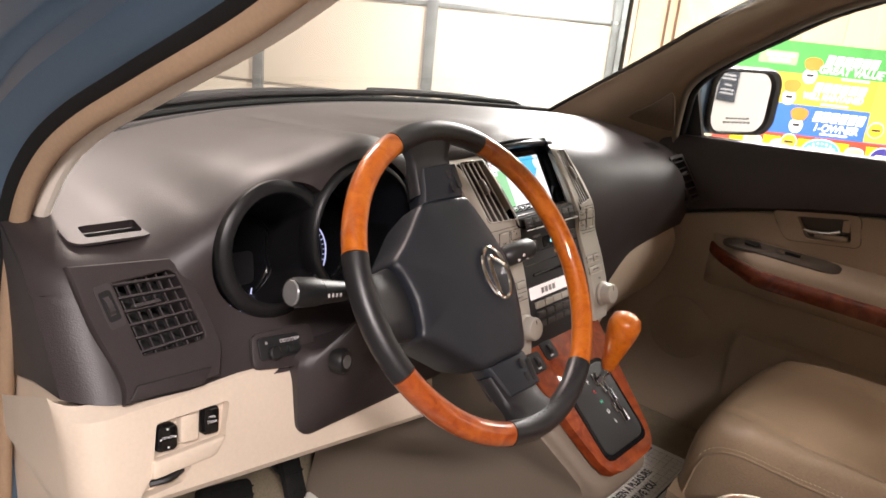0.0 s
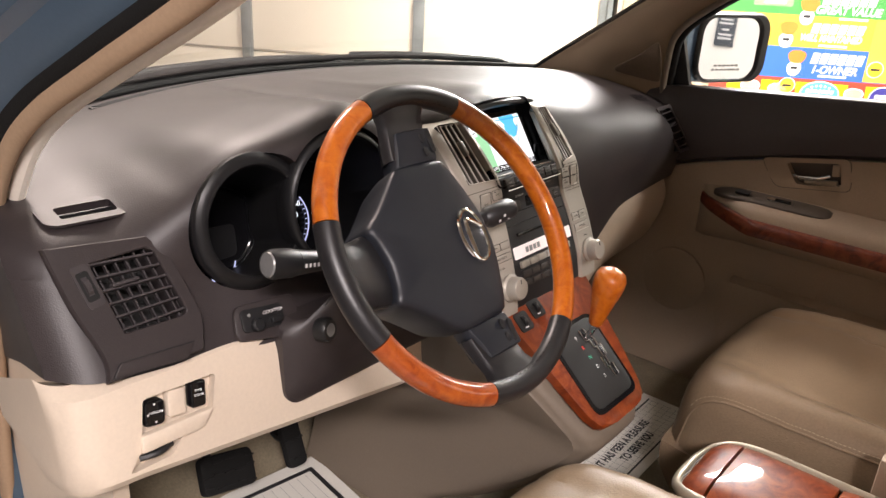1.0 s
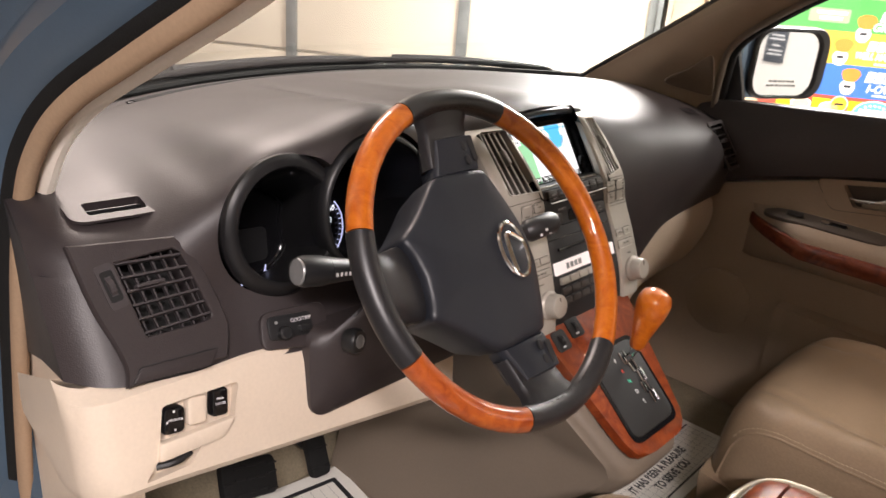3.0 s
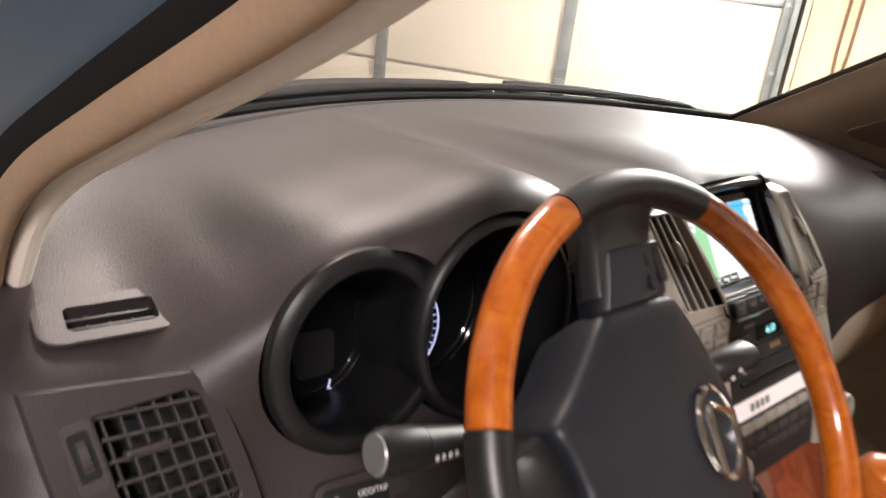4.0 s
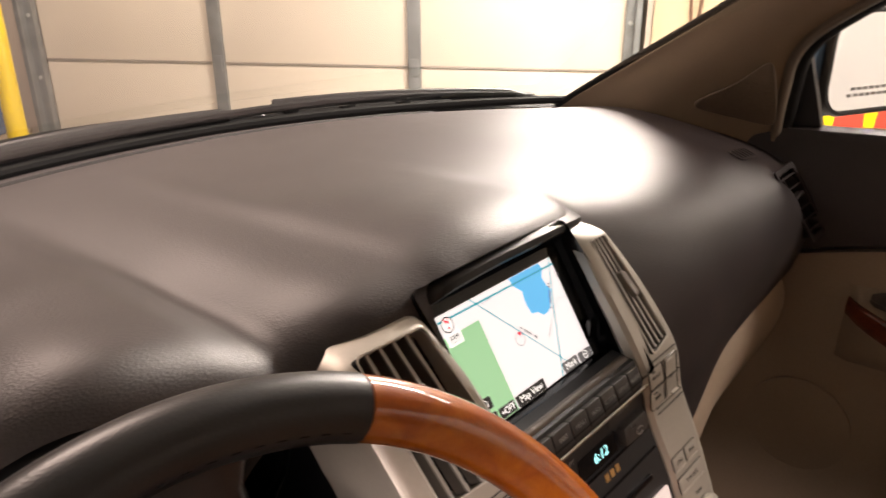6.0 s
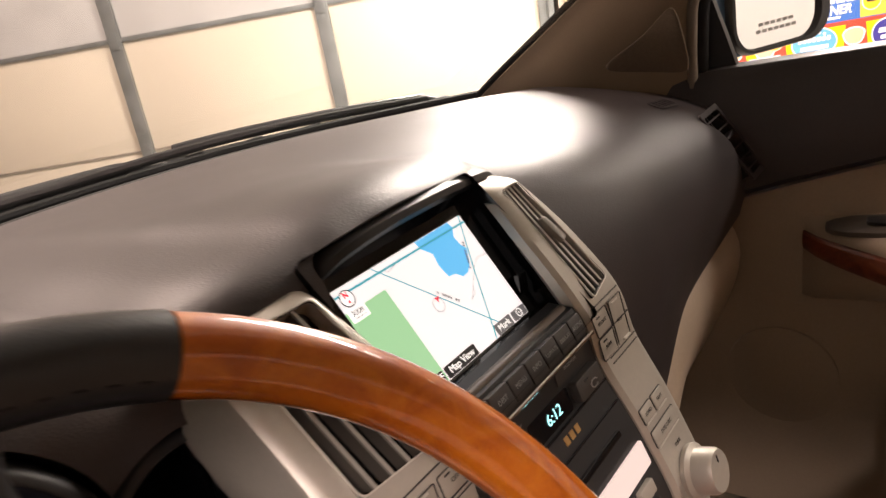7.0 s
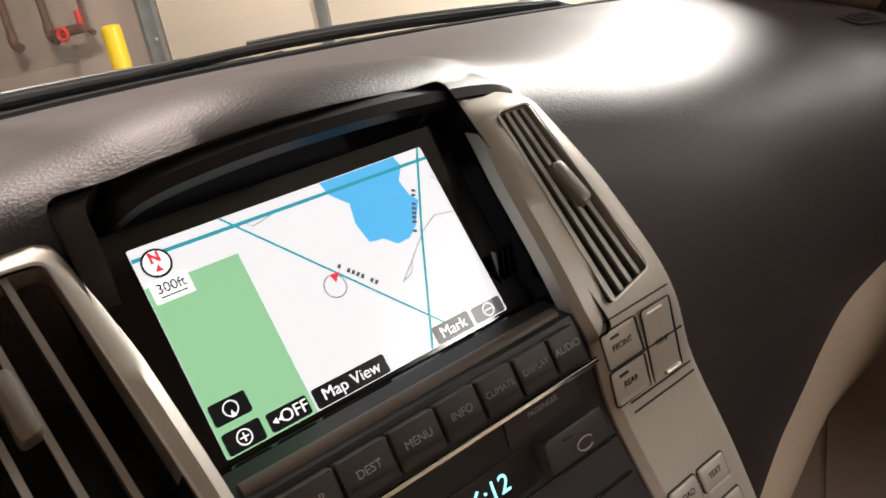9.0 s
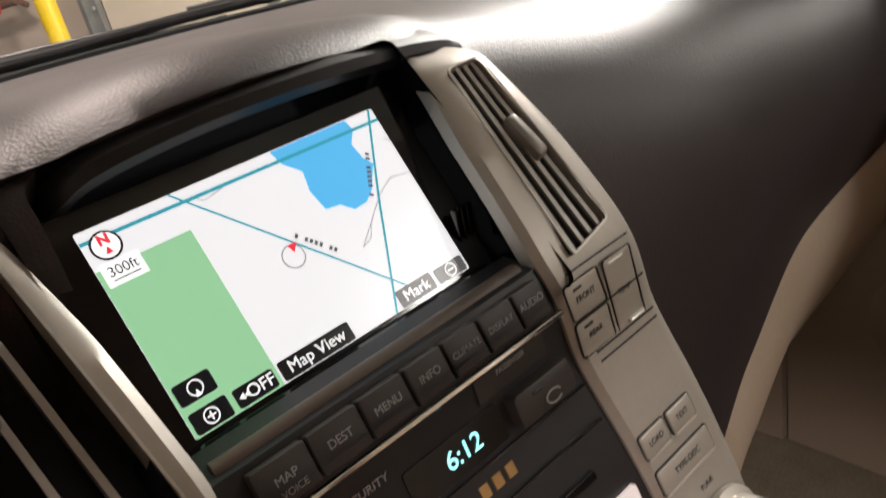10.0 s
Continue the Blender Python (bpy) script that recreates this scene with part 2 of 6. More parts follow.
def cut(ob, cutters):
    """Takes the cutters' bodies out of ob, for good."""
    for c in cutters:
        b = ob.modifiers.new("cut", "BOOLEAN")
        b.operation, b.solver, b.object = "DIFFERENCE", "EXACT", c
    me = bpy.data.meshes.new_from_object(ob.evaluated_get(bpy.context.evaluated_depsgraph_get()))
    ob.modifiers.clear()
    old, name = ob.data, ob.data.name
    ob.data = me
    bpy.data.meshes.remove(old)
    me.name = name
    for c in cutters:
        bpy.data.objects.remove(c)
    for p in me.polygons:
        p.use_smooth = True
    me.set_sharp_from_angle(angle=radians(35))


def plane_pose(at, right, up):
    """A pose whose x and y run along right and up."""
    x = Vector(right).normalized()
    z = x.cross(Vector(up)).normalized()
    y = z.cross(x)
    return Matrix(((x.x, y.x, z.x, at[0]), (x.y, y.y, z.y, at[1]), (x.z, y.z, z.z, at[2]), (0, 0, 0, 1)))


# ---- garage ----
M["bolt"] = mat("bright_bolt", (0.6, 0.6, 0.58), 0.35, metal=0.7, bump=0)
M["rail"] = mat("tan_door_joint", (0.36, 0.31, 0.26), 0.5, vary=0.1, bump=0)
def garage():
    floor = part("floor", box((16, 14, 0.1), (0, -2.2, -0.05)), "concrete", smooth=False)
    floor.matrix_world = ROOM
    tagged(floor, "grey sealed concrete garage floor", "floor", kind="structure")
    ceiling = part("ceiling", box((16, 14, 0.1), (0, -2.2, 3.75)), "ceiling", smooth=False)
    ceiling.matrix_world = ROOM
    tagged(ceiling, "white painted garage ceiling", "ceiling", kind="structure")
    # the front wall leaves the door opening free
    wall = part("wall_front", join(box((4.9, 0.2, 3.7), (-5.5, 3.78, 1.85)), box((7.5, 0.2, 3.7), (4.2, 3.78, 1.85)), box((3.5, 0.2, 0.5), (-1.3, 3.78, 3.45))), "wall", smooth=False)
    wall.matrix_world = ROOM
    tagged(wall, "tan painted garage wall beside the door", "wall", kind="structure")
    for name, size, at in (("wall_left", (0.2, 14, 3.7), (-8, -2.2, 1.85)), ("wall_right", (0.2, 14, 3.7), (5.2, -2.2, 1.85)), ("wall_back", (16, 0.2, 3.7), (0, -9.2, 1.85))):
        w = part(name, box(size, at), "plain_wall" if name == "wall_right" else "wall", smooth=False)
        w.matrix_world = ROOM
        tagged(w, "plain white garage wall" if name == "wall_right" else "plain tan garage wall", "wall", kind="structure")
    door = thing("door_garage", "cream sectional overhead garage door with steel stiles", "garage door", ROOM, kind="structure")
    zs = [0.0, 0.8, 1.4, 2.0, 2.6, 3.2]
    for k in range(5):
        z0, z1 = zs[k], zs[k + 1]
        for i, (a0, a1) in enumerate(((-2.957, -1.886), (-1.886, -0.762), (-0.762, 0.349))):
            part("panel", box((a1 - a0 - 0.006, 0.04, z1 - z0 - 0.008), ((a0 + a1) / 2, 3.7, (z0 + z1) / 2), 0.004), "frost" if k == 2 else "door_skin", door)
        if k:
            part("section_rail", box((3.3, 0.02, 0.025 if k > 1 else 0.009), (-1.304, 3.672 if k > 1 else 3.678, z0), 0.002), "steel" if k in (2, 3) else "rail", door)
    for a in (-1.886, -0.762):
        part("stile", box((0.07, 0.03, 3.2), (a, 3.665, 1.6), 0.004), "steel", door)
    for a in (-2.99, 0.38):
        part("door_track", join(box((0.075, 0.05, 3.3), (a, 3.65, 1.65), 0.004), box((0.03, 0.08, 3.3), (a + (0.02 if a > 0 else -0.02), 3.61, 1.65), 0.004)), "steel", door)
    for a in (-2.99, 0.38):
        for z in (0.35, 0.7, 1.05, 1.4, 1.75, 2.1):
            part("track_bolt", lathe([(0.011, 0), (0.012, 0.004), (0.009, 0.008), (0.003, 0.009)], 12, pose(a - (0.012 if a > 0 else -0.012), 3.626, z, 90)), "bolt", door)
    for a in (-1.886, -0.762):
        for z in (0.8, 1.4, 2.0):
            part("hinge", box((0.05, 0.012, 0.09), (a, 3.646, z), 0.003), "steel", door)
    # ceiling lamps, all out of view, hung where the light is wanted
    for a, b, z, watts, colour in LAMPS:
        lamp = thing("ceiling_lamp", "long white ceiling lamp, placed out of view", "lamp", ROOM @ pose(a, b, z), group="ceiling lamps")
        part("housing", box((1.3, 0.34, 0.06), (0, 0, 0.12), 0.01), "white", lamp)
        for x in (-0.5, 0.5):
            part("hanger", tube([(x, 0, 0.14), (x, 0, 3.7 - z)], 0.006, 6), "steel", lamp)
        for y in (-0.08, 0.08):
            part("tube", tube([(-0.6, y, 0.06), (0.6, y, 0.06)], 0.018, 10), "tube", lamp)
    # bollard
    bol = thing("bollard", "round bright yellow steel guard post", "bollard", ROOM @ pose(-2.67, 2.93, 0))
    part("post", lathe([(0.048, 0), (0.048, 1.178), (0.043, 1.193), (0.028, 1.2)], 24), "yellow", bol)
    part("base_plate", box((0.2, 0.2, 0.012), (0, 0, 0.006), 0.003), "steel", bol)


garage()


# ---- dashboard ----
def hermite(xs, vs, x):
    """Smooth values between stations without overshoot."""
    xs, vs = np.array(xs), np.array(vs, float)
    d = np.diff(vs, axis=0) / np.diff(xs)[:, None]
    safe = np.where(d[:-1] * d[1:] > 0, d[:-1] + d[1:], 1)
    t = np.vstack([d[:1], np.where(d[:-1] * d[1:] > 0, 2 * d[:-1] * d[1:] / safe, 0), d[-1:]])
    i = int(np.clip(np.searchsorted(xs, x) - 1, 0, len(xs) - 2))
    h = xs[i + 1] - xs[i]
    s = (x - xs[i]) / h
    return vs[i] * (1 + 2 * s) * (1 - s) ** 2 + t[i] * h * s * (1 - s) ** 2 + vs[i + 1] * s * s * (3 - 2 * s) + t[i + 1] * h * s * s * (s - 1)


def ws_y(x):
    return 0.722 - 0.43 * x * x


def taper(x, y):
    """The dash grows narrower towards the windscreen."""
    return x * (1 - 0.2 * max(0, y - 0.03) * min(1, (abs(x) / 0.7) ** 2))


PROFILES = {  # x: y, z of the top, the brow and the face, from the windscreen down
    -0.74: (0.30, 1.035, 0.19, 1.022, 0.12, 1.000, 0.08, 0.94, 0.035, 0.868),
    -0.66: (0.33, 1.042, 0.19, 1.022, 0.115, 0.993, 0.075, 0.93, 0.03, 0.86),
    -0.57: (0.35, 1.056, 0.18, 1.047, 0.088, 1.026, 0.072, 0.93, 0.028, 0.85),
    -0.48: (0.37, 1.072, 0.19, 1.086, 0.075, 1.074, 0.068, 0.95, 0.02, 0.838),
    -0.40: (0.38, 1.080, 0.20, 1.101, 0.065, 1.094, 0.065, 0.95, 0.02, 0.835),
    -0.31: (0.38, 1.086, 0.20, 1.115, 0.064, 1.114, 0.064, 0.95, 0.02, 0.835),
    -0.24: (0.38, 1.087, 0.20, 1.107, 0.067, 1.096, 0.066, 0.95, 0.02, 0.83),
    -0.205: (0.38, 1.080, 0.20, 1.091, 0.070, 1.079, 0.066, 0.95, 0.02, 0.82),
    -0.188: (0.38, 1.077, 0.20, 1.083, 0.068, 1.073, 0.066, 0.95, 0.02, 0.815),
    -0.165: (0.38, 1.081, 0.20, 1.089, 0.060, 1.081, 0.06, 0.95, 0.02, 0.805),
    -0.13: (0.38, 1.085, 0.20, 1.096, 0.050, 1.091, 0.053, 0.95, 0.02, 0.79),
    -0.08: (0.38, 1.087, 0.20, 1.0995, 0.043, 1.096, 0.045, 0.95, 0.0, 0.76),
    -0.05: (0.38, 1.090, 0.20, 1.106, 0.041, 1.102, 0.042, 0.95, 0.0, 0.75),
    0.0: (0.38, 1.088, 0.19, 1.110, 0.04, 1.106, 0.04, 0.95, 0.0, 0.74),
    0.11: (0.38, 1.086, 0.19, 1.102, 0.052, 1.096, 0.04, 0.95, 0.0, 0.72),
    0.17: (0.38, 1.084, 0.20, 1.092, 0.08, 1.080, 0.03, 0.95, 0.0, 0.70),
    0.25: (0.37, 1.082, 0.19, 1.084, 0.072, 1.060, 0.015, 0.95, 0.0, 0.69),
    0.36: (0.36, 1.080, 0.17, 1.072, 0.050, 1.032, 0.0, 0.94, 0.01, 0.76),
    0.50: (0.34, 1.073, 0.15, 1.058, 0.035, 1.008, 0.0, 0.93, 0.025, 0.815),
    0.64: (0.31, 1.065, 0.14, 1.042, 0.035, 0.992, 0.005, 0.92, 0.03, 0.825),
    0.775: (0.29, 1.048, 0.14, 1.022, 0.045, 0.98, 0.02, 0.91, 0.035, 0.83),
}
STATIONS = sorted(PROFILES)


def dash_profile(x, n=60):
    p = hermite(STATIONS, [PROFILES[k] for k in STATIONS], x)
    rim = 1.055 - 0.03 * x * x
    pts = [(ws_y(x) + 0.02, rim - 0.008), (ws_y(x) - 0.03, rim + 0.001), (ws_y(x) - 0.082, rim + 0.006), (ws_y(x) - 0.098, rim + 0.0125)] + [(p[2 * i], p[2 * i + 1]) for i in range(5)]
    return curve(pts, n)


def dash_ring(x):
    c = dash_profile(x)
    f = min(1.0, max(0.0, (-0.6 - x) / 0.1))
    back = [(0.2, c[-1][1] - 0.005 - 0.043 * f), (0.42, 0.84 - 0.098 * f), (ws_y(x) + 0.02, 0.95)]
    out = []
    for y, z in [*c, *back]:
        e = max(0.0, (-0.69 - x) / 0.082)
        k = min(1.0, max(0.0, (1.005 - z) / 0.14))
        out.append((taper(x, y) + 0.010 * e * k, y + 0.04 * e ** 3 * min(1, max(0, (0.3 - y) / 0.2)), z - 0.012 * e ** 3 * (z > 0.98)))
    return out


def dash_top(x, y):
    """The height of the dash's upper side."""
    c = dash_profile(x, 110)
    top = [q for q in c if q[0] > 0.09]
    return float(np.interp(y, [q[0] for q in top][::-1], [q[1] for q in top][::-1]))


PODS = ((-0.480, 0.999, 0.089, 0.80), (-0.334, 1.000, 0.1, 0.905), (-0.19, 0.97, 0.07, 0.85))  # x, z, outer radius, opening



def pod_ring(x, z, y, r, n=64):
    """A ring of a gauge tube; the tubes beside the main one end at its wall."""
    out = []
    mx, mz, mr = PODS[1][0] + 0.25 * max(0, y - 0.06), PODS[1][1] - 0.45 * max(0, y - 0.06), PODS[1][2] * 0.96
    for a in np.linspace(0, 2 * math.pi, n, endpoint=False):
        px, pz = x + 0.25 * max(0, y - 0.06) + r * math.cos(a), z - 0.45 * max(0, y - 0.06) + r * math.sin(a)
        if x != PODS[1][0]:
            d = math.hypot(px - mx, pz - mz)
            if d < mr:
                px, pz = mx + (px - mx) * mr / d, mz + (pz - mz) * mr / d
        out.append((px, y + 0.14 * r * math.sin(a), pz))
    return out


VENT = plane_pose((-0.644, 0.070, 0.942), (1, -0.065, -0.09), (0.1, 0.05, 0.088))
DEMIST = plane_pose((-0.648, 0.176, dash_top(-0.66, 0.176) + 0.001), (1, -0.1, 0.0), (0, 0.97, 0.14))


def quad(corners, r, n=5):
    """A four-cornered outline with rounded corners, from the upper right on, counter-clockwise."""
    out = []
    c = [np.array(k, float) for k in corners]
    for i in range(4):
        a, b, d = c[i - 1], c[i], c[(i + 1) % 4]
        u, v = (a - b) / np.linalg.norm(a - b), (d - b) / np.linalg.norm(d - b)
        for t in np.linspace(0, 1, n):
            out.append(tuple((1 - t) ** 2 * (b + u * r) + 2 * t * (1 - t) * b + t * t * (b + v * r)))
    return out


def tray(shape, depth, m):
    """An open box behind an outline."""
    bm = loft([[(x, y, 0) for x, y in shape], [(x, y, -depth) for x, y in shape]], caps=False)
    bm.verts.ensure_lookup_table()
    bm.faces.new([bm.verts[len(shape) + i] for i in range(len(shape))])
    bmesh.ops.transform(bm, matrix=m, verts=bm.verts)
    return bm


VENT_HOLE = quad(((0.026, 0.055), (-0.052, 0.053), (-0.029, -0.045), (0.052, -0.034)), 0.008)
FAR_VENT = plane_pose((0.711, 0.0235, 0.958), (1, 0, 0.02), (0, 0.49, 0.87))
FAR_HOLE = quad(((0.012, 0.052), (-0.046, 0.052), (-0.008, -0.052), (0.042, -0.052)), 0.005)


def grid_vent(v, m, hole, nh, nv, inset, frame_mat, tab):
    """Slats and upright blades that span a four-cornered opening."""
    c = [np.array(k) for k in hole]
    at = lambda a, b: (c[1] * (1 - a) + c[0] * a) * b + (c[2] * (1 - a) + c[3] * a) * (1 - b)
    for i in range(nh):
        b = (i + 0.5) / nh
        p, q = at(-0.01, b), at(1.01, b)
        part("slat", loft([[(x, y + dy, inset + dz) for dy, dz in ((0.0012, 0), (-0.0012, 0), (-0.0026, -0.006), (-0.001, -0.006))] for x, y in (p, q)], m=m), frame_mat, v)
    for i in range(nv):
        a = (i + 0.5) / nv
        p, q = at(a, -0.01), at(a, 1.01)
        part("blade", loft([[(x + dx, y, inset - 0.003 + dz) for dx, dz in ((0.001, -0.004), (-0.001, -0.004), (-0.0007, -0.011), (0.0007, -0.011))] for x, y in (p, q)], m=m), frame_mat, v)
    x, y = at(*tab)
    part("vent_tab", plate(outline(0.034, 0.005, 0.0024), 0.010, 0.002, m @ pose(x, y, inset - 0.003, 0, 0, 6)), frame_mat, v)


M["hood_black"] = mat("satin_black_hood", (0.012, 0.012, 0.013), 0.4, bump=0.1, bump_scale=900, dist=0.0003, spec=0.35)


def dashboard():
    d = thing("dashboard", "charcoal grained vinyl dashboard with round gauge hoods", "dashboard")
    pad = part("pad", loft([dash_ring(x) for x in np.linspace(-0.772, 0.772, 174)]), "pad", d)
    cutters = [part("c", loft([[(x + r * q * math.cos(a) + 0.25 * max(0, y - 0.06), y, z + r * q * math.sin(a) - 0.45 * max(0, y - 0.06)) for a in np.linspace(0, 2 * math.pi, 64, endpoint=False)] for y, q in ((-0.1, 1.07), (0.06, 1.06), (0.225, 0.98))]), "pad") for x, z, r, q0 in PODS]
    well = plane_pose((0, -0.003, 1.047), (1, 0, 0), (0, 0.07, 0.08))
    cutters.append(part("c", plate(outline(0.182, 0.150, 0.012), 0.25, 0, well @ pose(0.008, 0, -0.062)), "pad"))
    cutters.append(part("c", plate(outline(0.342, 0.118, 0.02), 0.25, 0, well @ pose(-0.019, -0.022, -0.016)), "pad"))
    cutters.append(part("c", box((0.33, 0.2, 0.36), (-0.016, -0.07, 0.815)), "pad"))
    cutters.append(part("c", plate(VENT_HOLE, 0.2, 0, VENT @ pose(0, 0, -0.05)), "pad"))
    cutters.append(part("c", plate(FAR_HOLE, 0.1, 0, FAR_VENT @ pose(0, 0, -0.035)), "pad"))
    cutters.append(part("c", plate(outline(0.068, 0.033, 0.006), 0.1, 0, DEMIST @ pose(0, 0, -0.03)), "pad"))
    cut(pad, cutters)
    # outer vent on the driver's side
    hole = VENT_HOLE
    left = curve([(-0.097, 0.07), (-0.081, 0.0), (-0.064, -0.046), (-0.057, -0.074), (-0.06, -0.093)], 12)
    right = curve([(0.060, -0.083), (0.068, -0.052), (0.066, -0.028), (0.047, 0.036), (0.023, 0.069)], 12)
    edge = np.array([*right[6:], *left, *right[:6]])
    ring = np.array(hole)
    ang = lambda q: math.atan2(q[1] - 0.005, q[0] + 0.0)
    inner = []
    for q in edge:
        a = ang(q)
        inner.append(min(((abs(math.remainder(ang(k) - a, 2 * math.pi)), tuple(k)) for k in np.vstack([ring * (1 - t) + np.roll(ring, -1, 0) * t for t in (0, 0.2, 0.4, 0.6, 0.8)])))[1])
    n = len(edge)
    rings = [[(x, y, -0.004) for x, y in inner], [(x, y, 0.003) for x, y in inner], [(x * 1.03, y * 1.03, 0.0045) for x, y in inner], [(x * 0.975, y * 0.975, 0.0045) for x, y in edge], [(x, y, 0.002) for x, y in edge], [(x, y, -0.006) for x, y in edge]]
    v = part("vent_surround", loft(rings, caps=False, m=VENT), "pad", d)
    part("vent_box", tray([(x * 1.02, y * 1.02) for x, y in hole], 0.045, VENT), "duct", v)
    grid_vent(v, VENT, ((0.026, 0.055), (-0.052, 0.053), (-0.029, -0.045), (0.052, -0.034)), 6, 6, 0.001, "plastic", (0.36, 0.62))
    part("thumb_slot", plate(outline(0.015, 0.036, 0.003), 0.0006, 0, VENT @ pose(-0.058, 0.02, 0.0044, 0, 0, 14)), "duct", v)
    part("slot_rim", frame_ring(outline(0.021, 0.052, 0.005), outline(0.015, 0.036, 0.003), 0.0014, VENT @ pose(-0.058, 0.02, 0.0042, 0, 0, 14)), "plastic", v)
    wheel = part("thumbwheel", lathe([(0.012, -0.004), (0.015, -0.003), (0.015, 0.003), (0.012, 0.004)], 22, VENT @ pose(-0.058, 0.02, -0.006, 0, 90, 14)), "plastic", v)
    for k in range(16):
        a = 2 * math.pi * k / 16
        part("rib", box((0.0014, 0.0014, 0.007), (0.015 * math.cos(a), 0.015 * math.sin(a), 0), 0.0, VENT @ pose(-0.058, 0.02, -0.006, 0, 90, 14)), "plastic", wheel, smooth=False)
    for x, y in ((-0.065, 0.04), (-0.052, -0.0)):
        part("vent_mark", box((0.007, 0.005, 0.0004), (x, y, 0.0052), 0, VENT), "black", v)
    part("coin_gap", plate(quad(((0.051, -0.069), (-0.044, -0.073), (-0.056, -0.0905), (0.036, -0.0895)), 0.003), 0.0008, 0, VENT @ pose(0, 0, 0.0042)), "black", d)
    part("coin_drawer", plate(quad(((0.0495, -0.0702), (-0.043, -0.0742), (-0.0545, -0.0893), (0.0355, -0.0883)), 0.003), 0.0022, 0.0008, VENT @ pose(0, 0, 0.0042)), "pad", d)
    # rounded lip of the screen hood, ending over the silver column
    lip = [(-0.08, 0.06, 1.078), (-0.072, 0.052, 1.087), (-0.055, 0.046, 1.0945), (-0.01, 0.0435, 1.0985), (0.05, 0.0445, 1.0975), (0.10, 0.051, 1.0925), (0.135, 0.059, 1.0865), (0.158, 0.069, 1.080)]
    wedge = ((0.004, -0.0065), (-0.003, -0.0055), (-0.007, -0.001), (-0.005, 0.004), (0.003, 0.0075), (0.016, 0.0105), (0.026, 0.008), (0.02, 0.0))
    rows = curve(lip, 40)
    # black plastic here also carries the shade where the pad rolls under
    part("hood_lip", loft([[(x, y + dy * k, z + dz * k) for dy, dz in wedge] for (x, y, z), k in zip(rows, np.interp(range(40), [0, 6, 32, 39], [0.5, 1, 1, 0.45]))]), "hood_black", d, "lip of the screen hood, blackened for its shade")
    # side demister
    m = DEMIST
    f = part("demister_frame", frame_ring([(x - 0.004, y) for x, y in outline(0.104, 0.06, 0.018)], outline(0.068, 0.033, 0.006), 0.0035, m), "pad", d)
    part("demister_box", tray(outline(0.069, 0.034, 0.006), 0.025, m), "black", f)
    for y in (-0.006, 0.006):
        part("slat", box((0.068, 0.003, 0.008), (0, y, -0.006), 0.0008, m), "black", f)
    for x in (-0.017, 0.0, 0.017):
        part("blade", box((0.0015, 0.033, 0.006), (x, 0, -0.010), 0.0004, m), "plastic", f)
    # defroster slit along the windscreen
    slit = [(taper(x, 0.6), ws_y(x) - 0.07, dash_top(x, ws_y(x) - 0.07) + 0.0012) for x in np.linspace(-0.46, 0.5, 40)]
    part("defroster_slit", tube([(x, y, z + 0.001) for x, y, z in slit], 0.0105, 8, squash=0.3), "duct", d)
    part("slit_lip", tube([(x, y + 0.014, z - 0.0004) for x, y, z in slit], 0.0022, 8, squash=0.6), "plastic", d)
    for k, c in ((0, slit[0]), (-1, slit[-1])):
        part("slit_end", box((0.022, 0.012, 0.003), (c[0], c[1], c[2] + 0.0012), 0.0012), "hood_black", d)
    # passenger vents
    m = FAR_VENT
    v = part("passenger_vent", frame_ring(quad(((0.018, 0.060), (-0.054, 0.060), (-0.014, -0.060), (0.05, -0.060)), 0.006), FAR_HOLE, 0.003, m @ pose(0, 0, -0.001)), "pad", d)
    part("vent_box", tray([(x * 1.03, y * 1.02) for x, y in FAR_HOLE], 0.03, m), "duct", v)
    grid_vent(v, m, ((0.012, 0.052), (-0.046, 0.052), (-0.008, -0.052), (0.042, -0.052)), 6, 1, 0.0, "pad", (0.4, 0.62))
    m = plane_pose((0.66, 0.102, dash_top(0.66, 0.102) + 0.0005), (1, 0, -0.12), (0, 0.95, 0.35))
    v = part("demister_frame", frame_ring(outline(0.066, 0.026, 0.009), outline(0.058, 0.02, 0.006), 0.0012, m), "pad", d)
    part("demister_box", tray(outline(0.059, 0.021, 0.006), 0.001, m @ pose(0, 0, 0.0012)), "black", v)
    for x in (-0.018, -0.006, 0.006, 0.018):
        part("blade", box((0.003, 0.02, 0.0012), (x, 0, 0.001), 0.0003, m), "pad", v)
    return d


dash = dashboard()


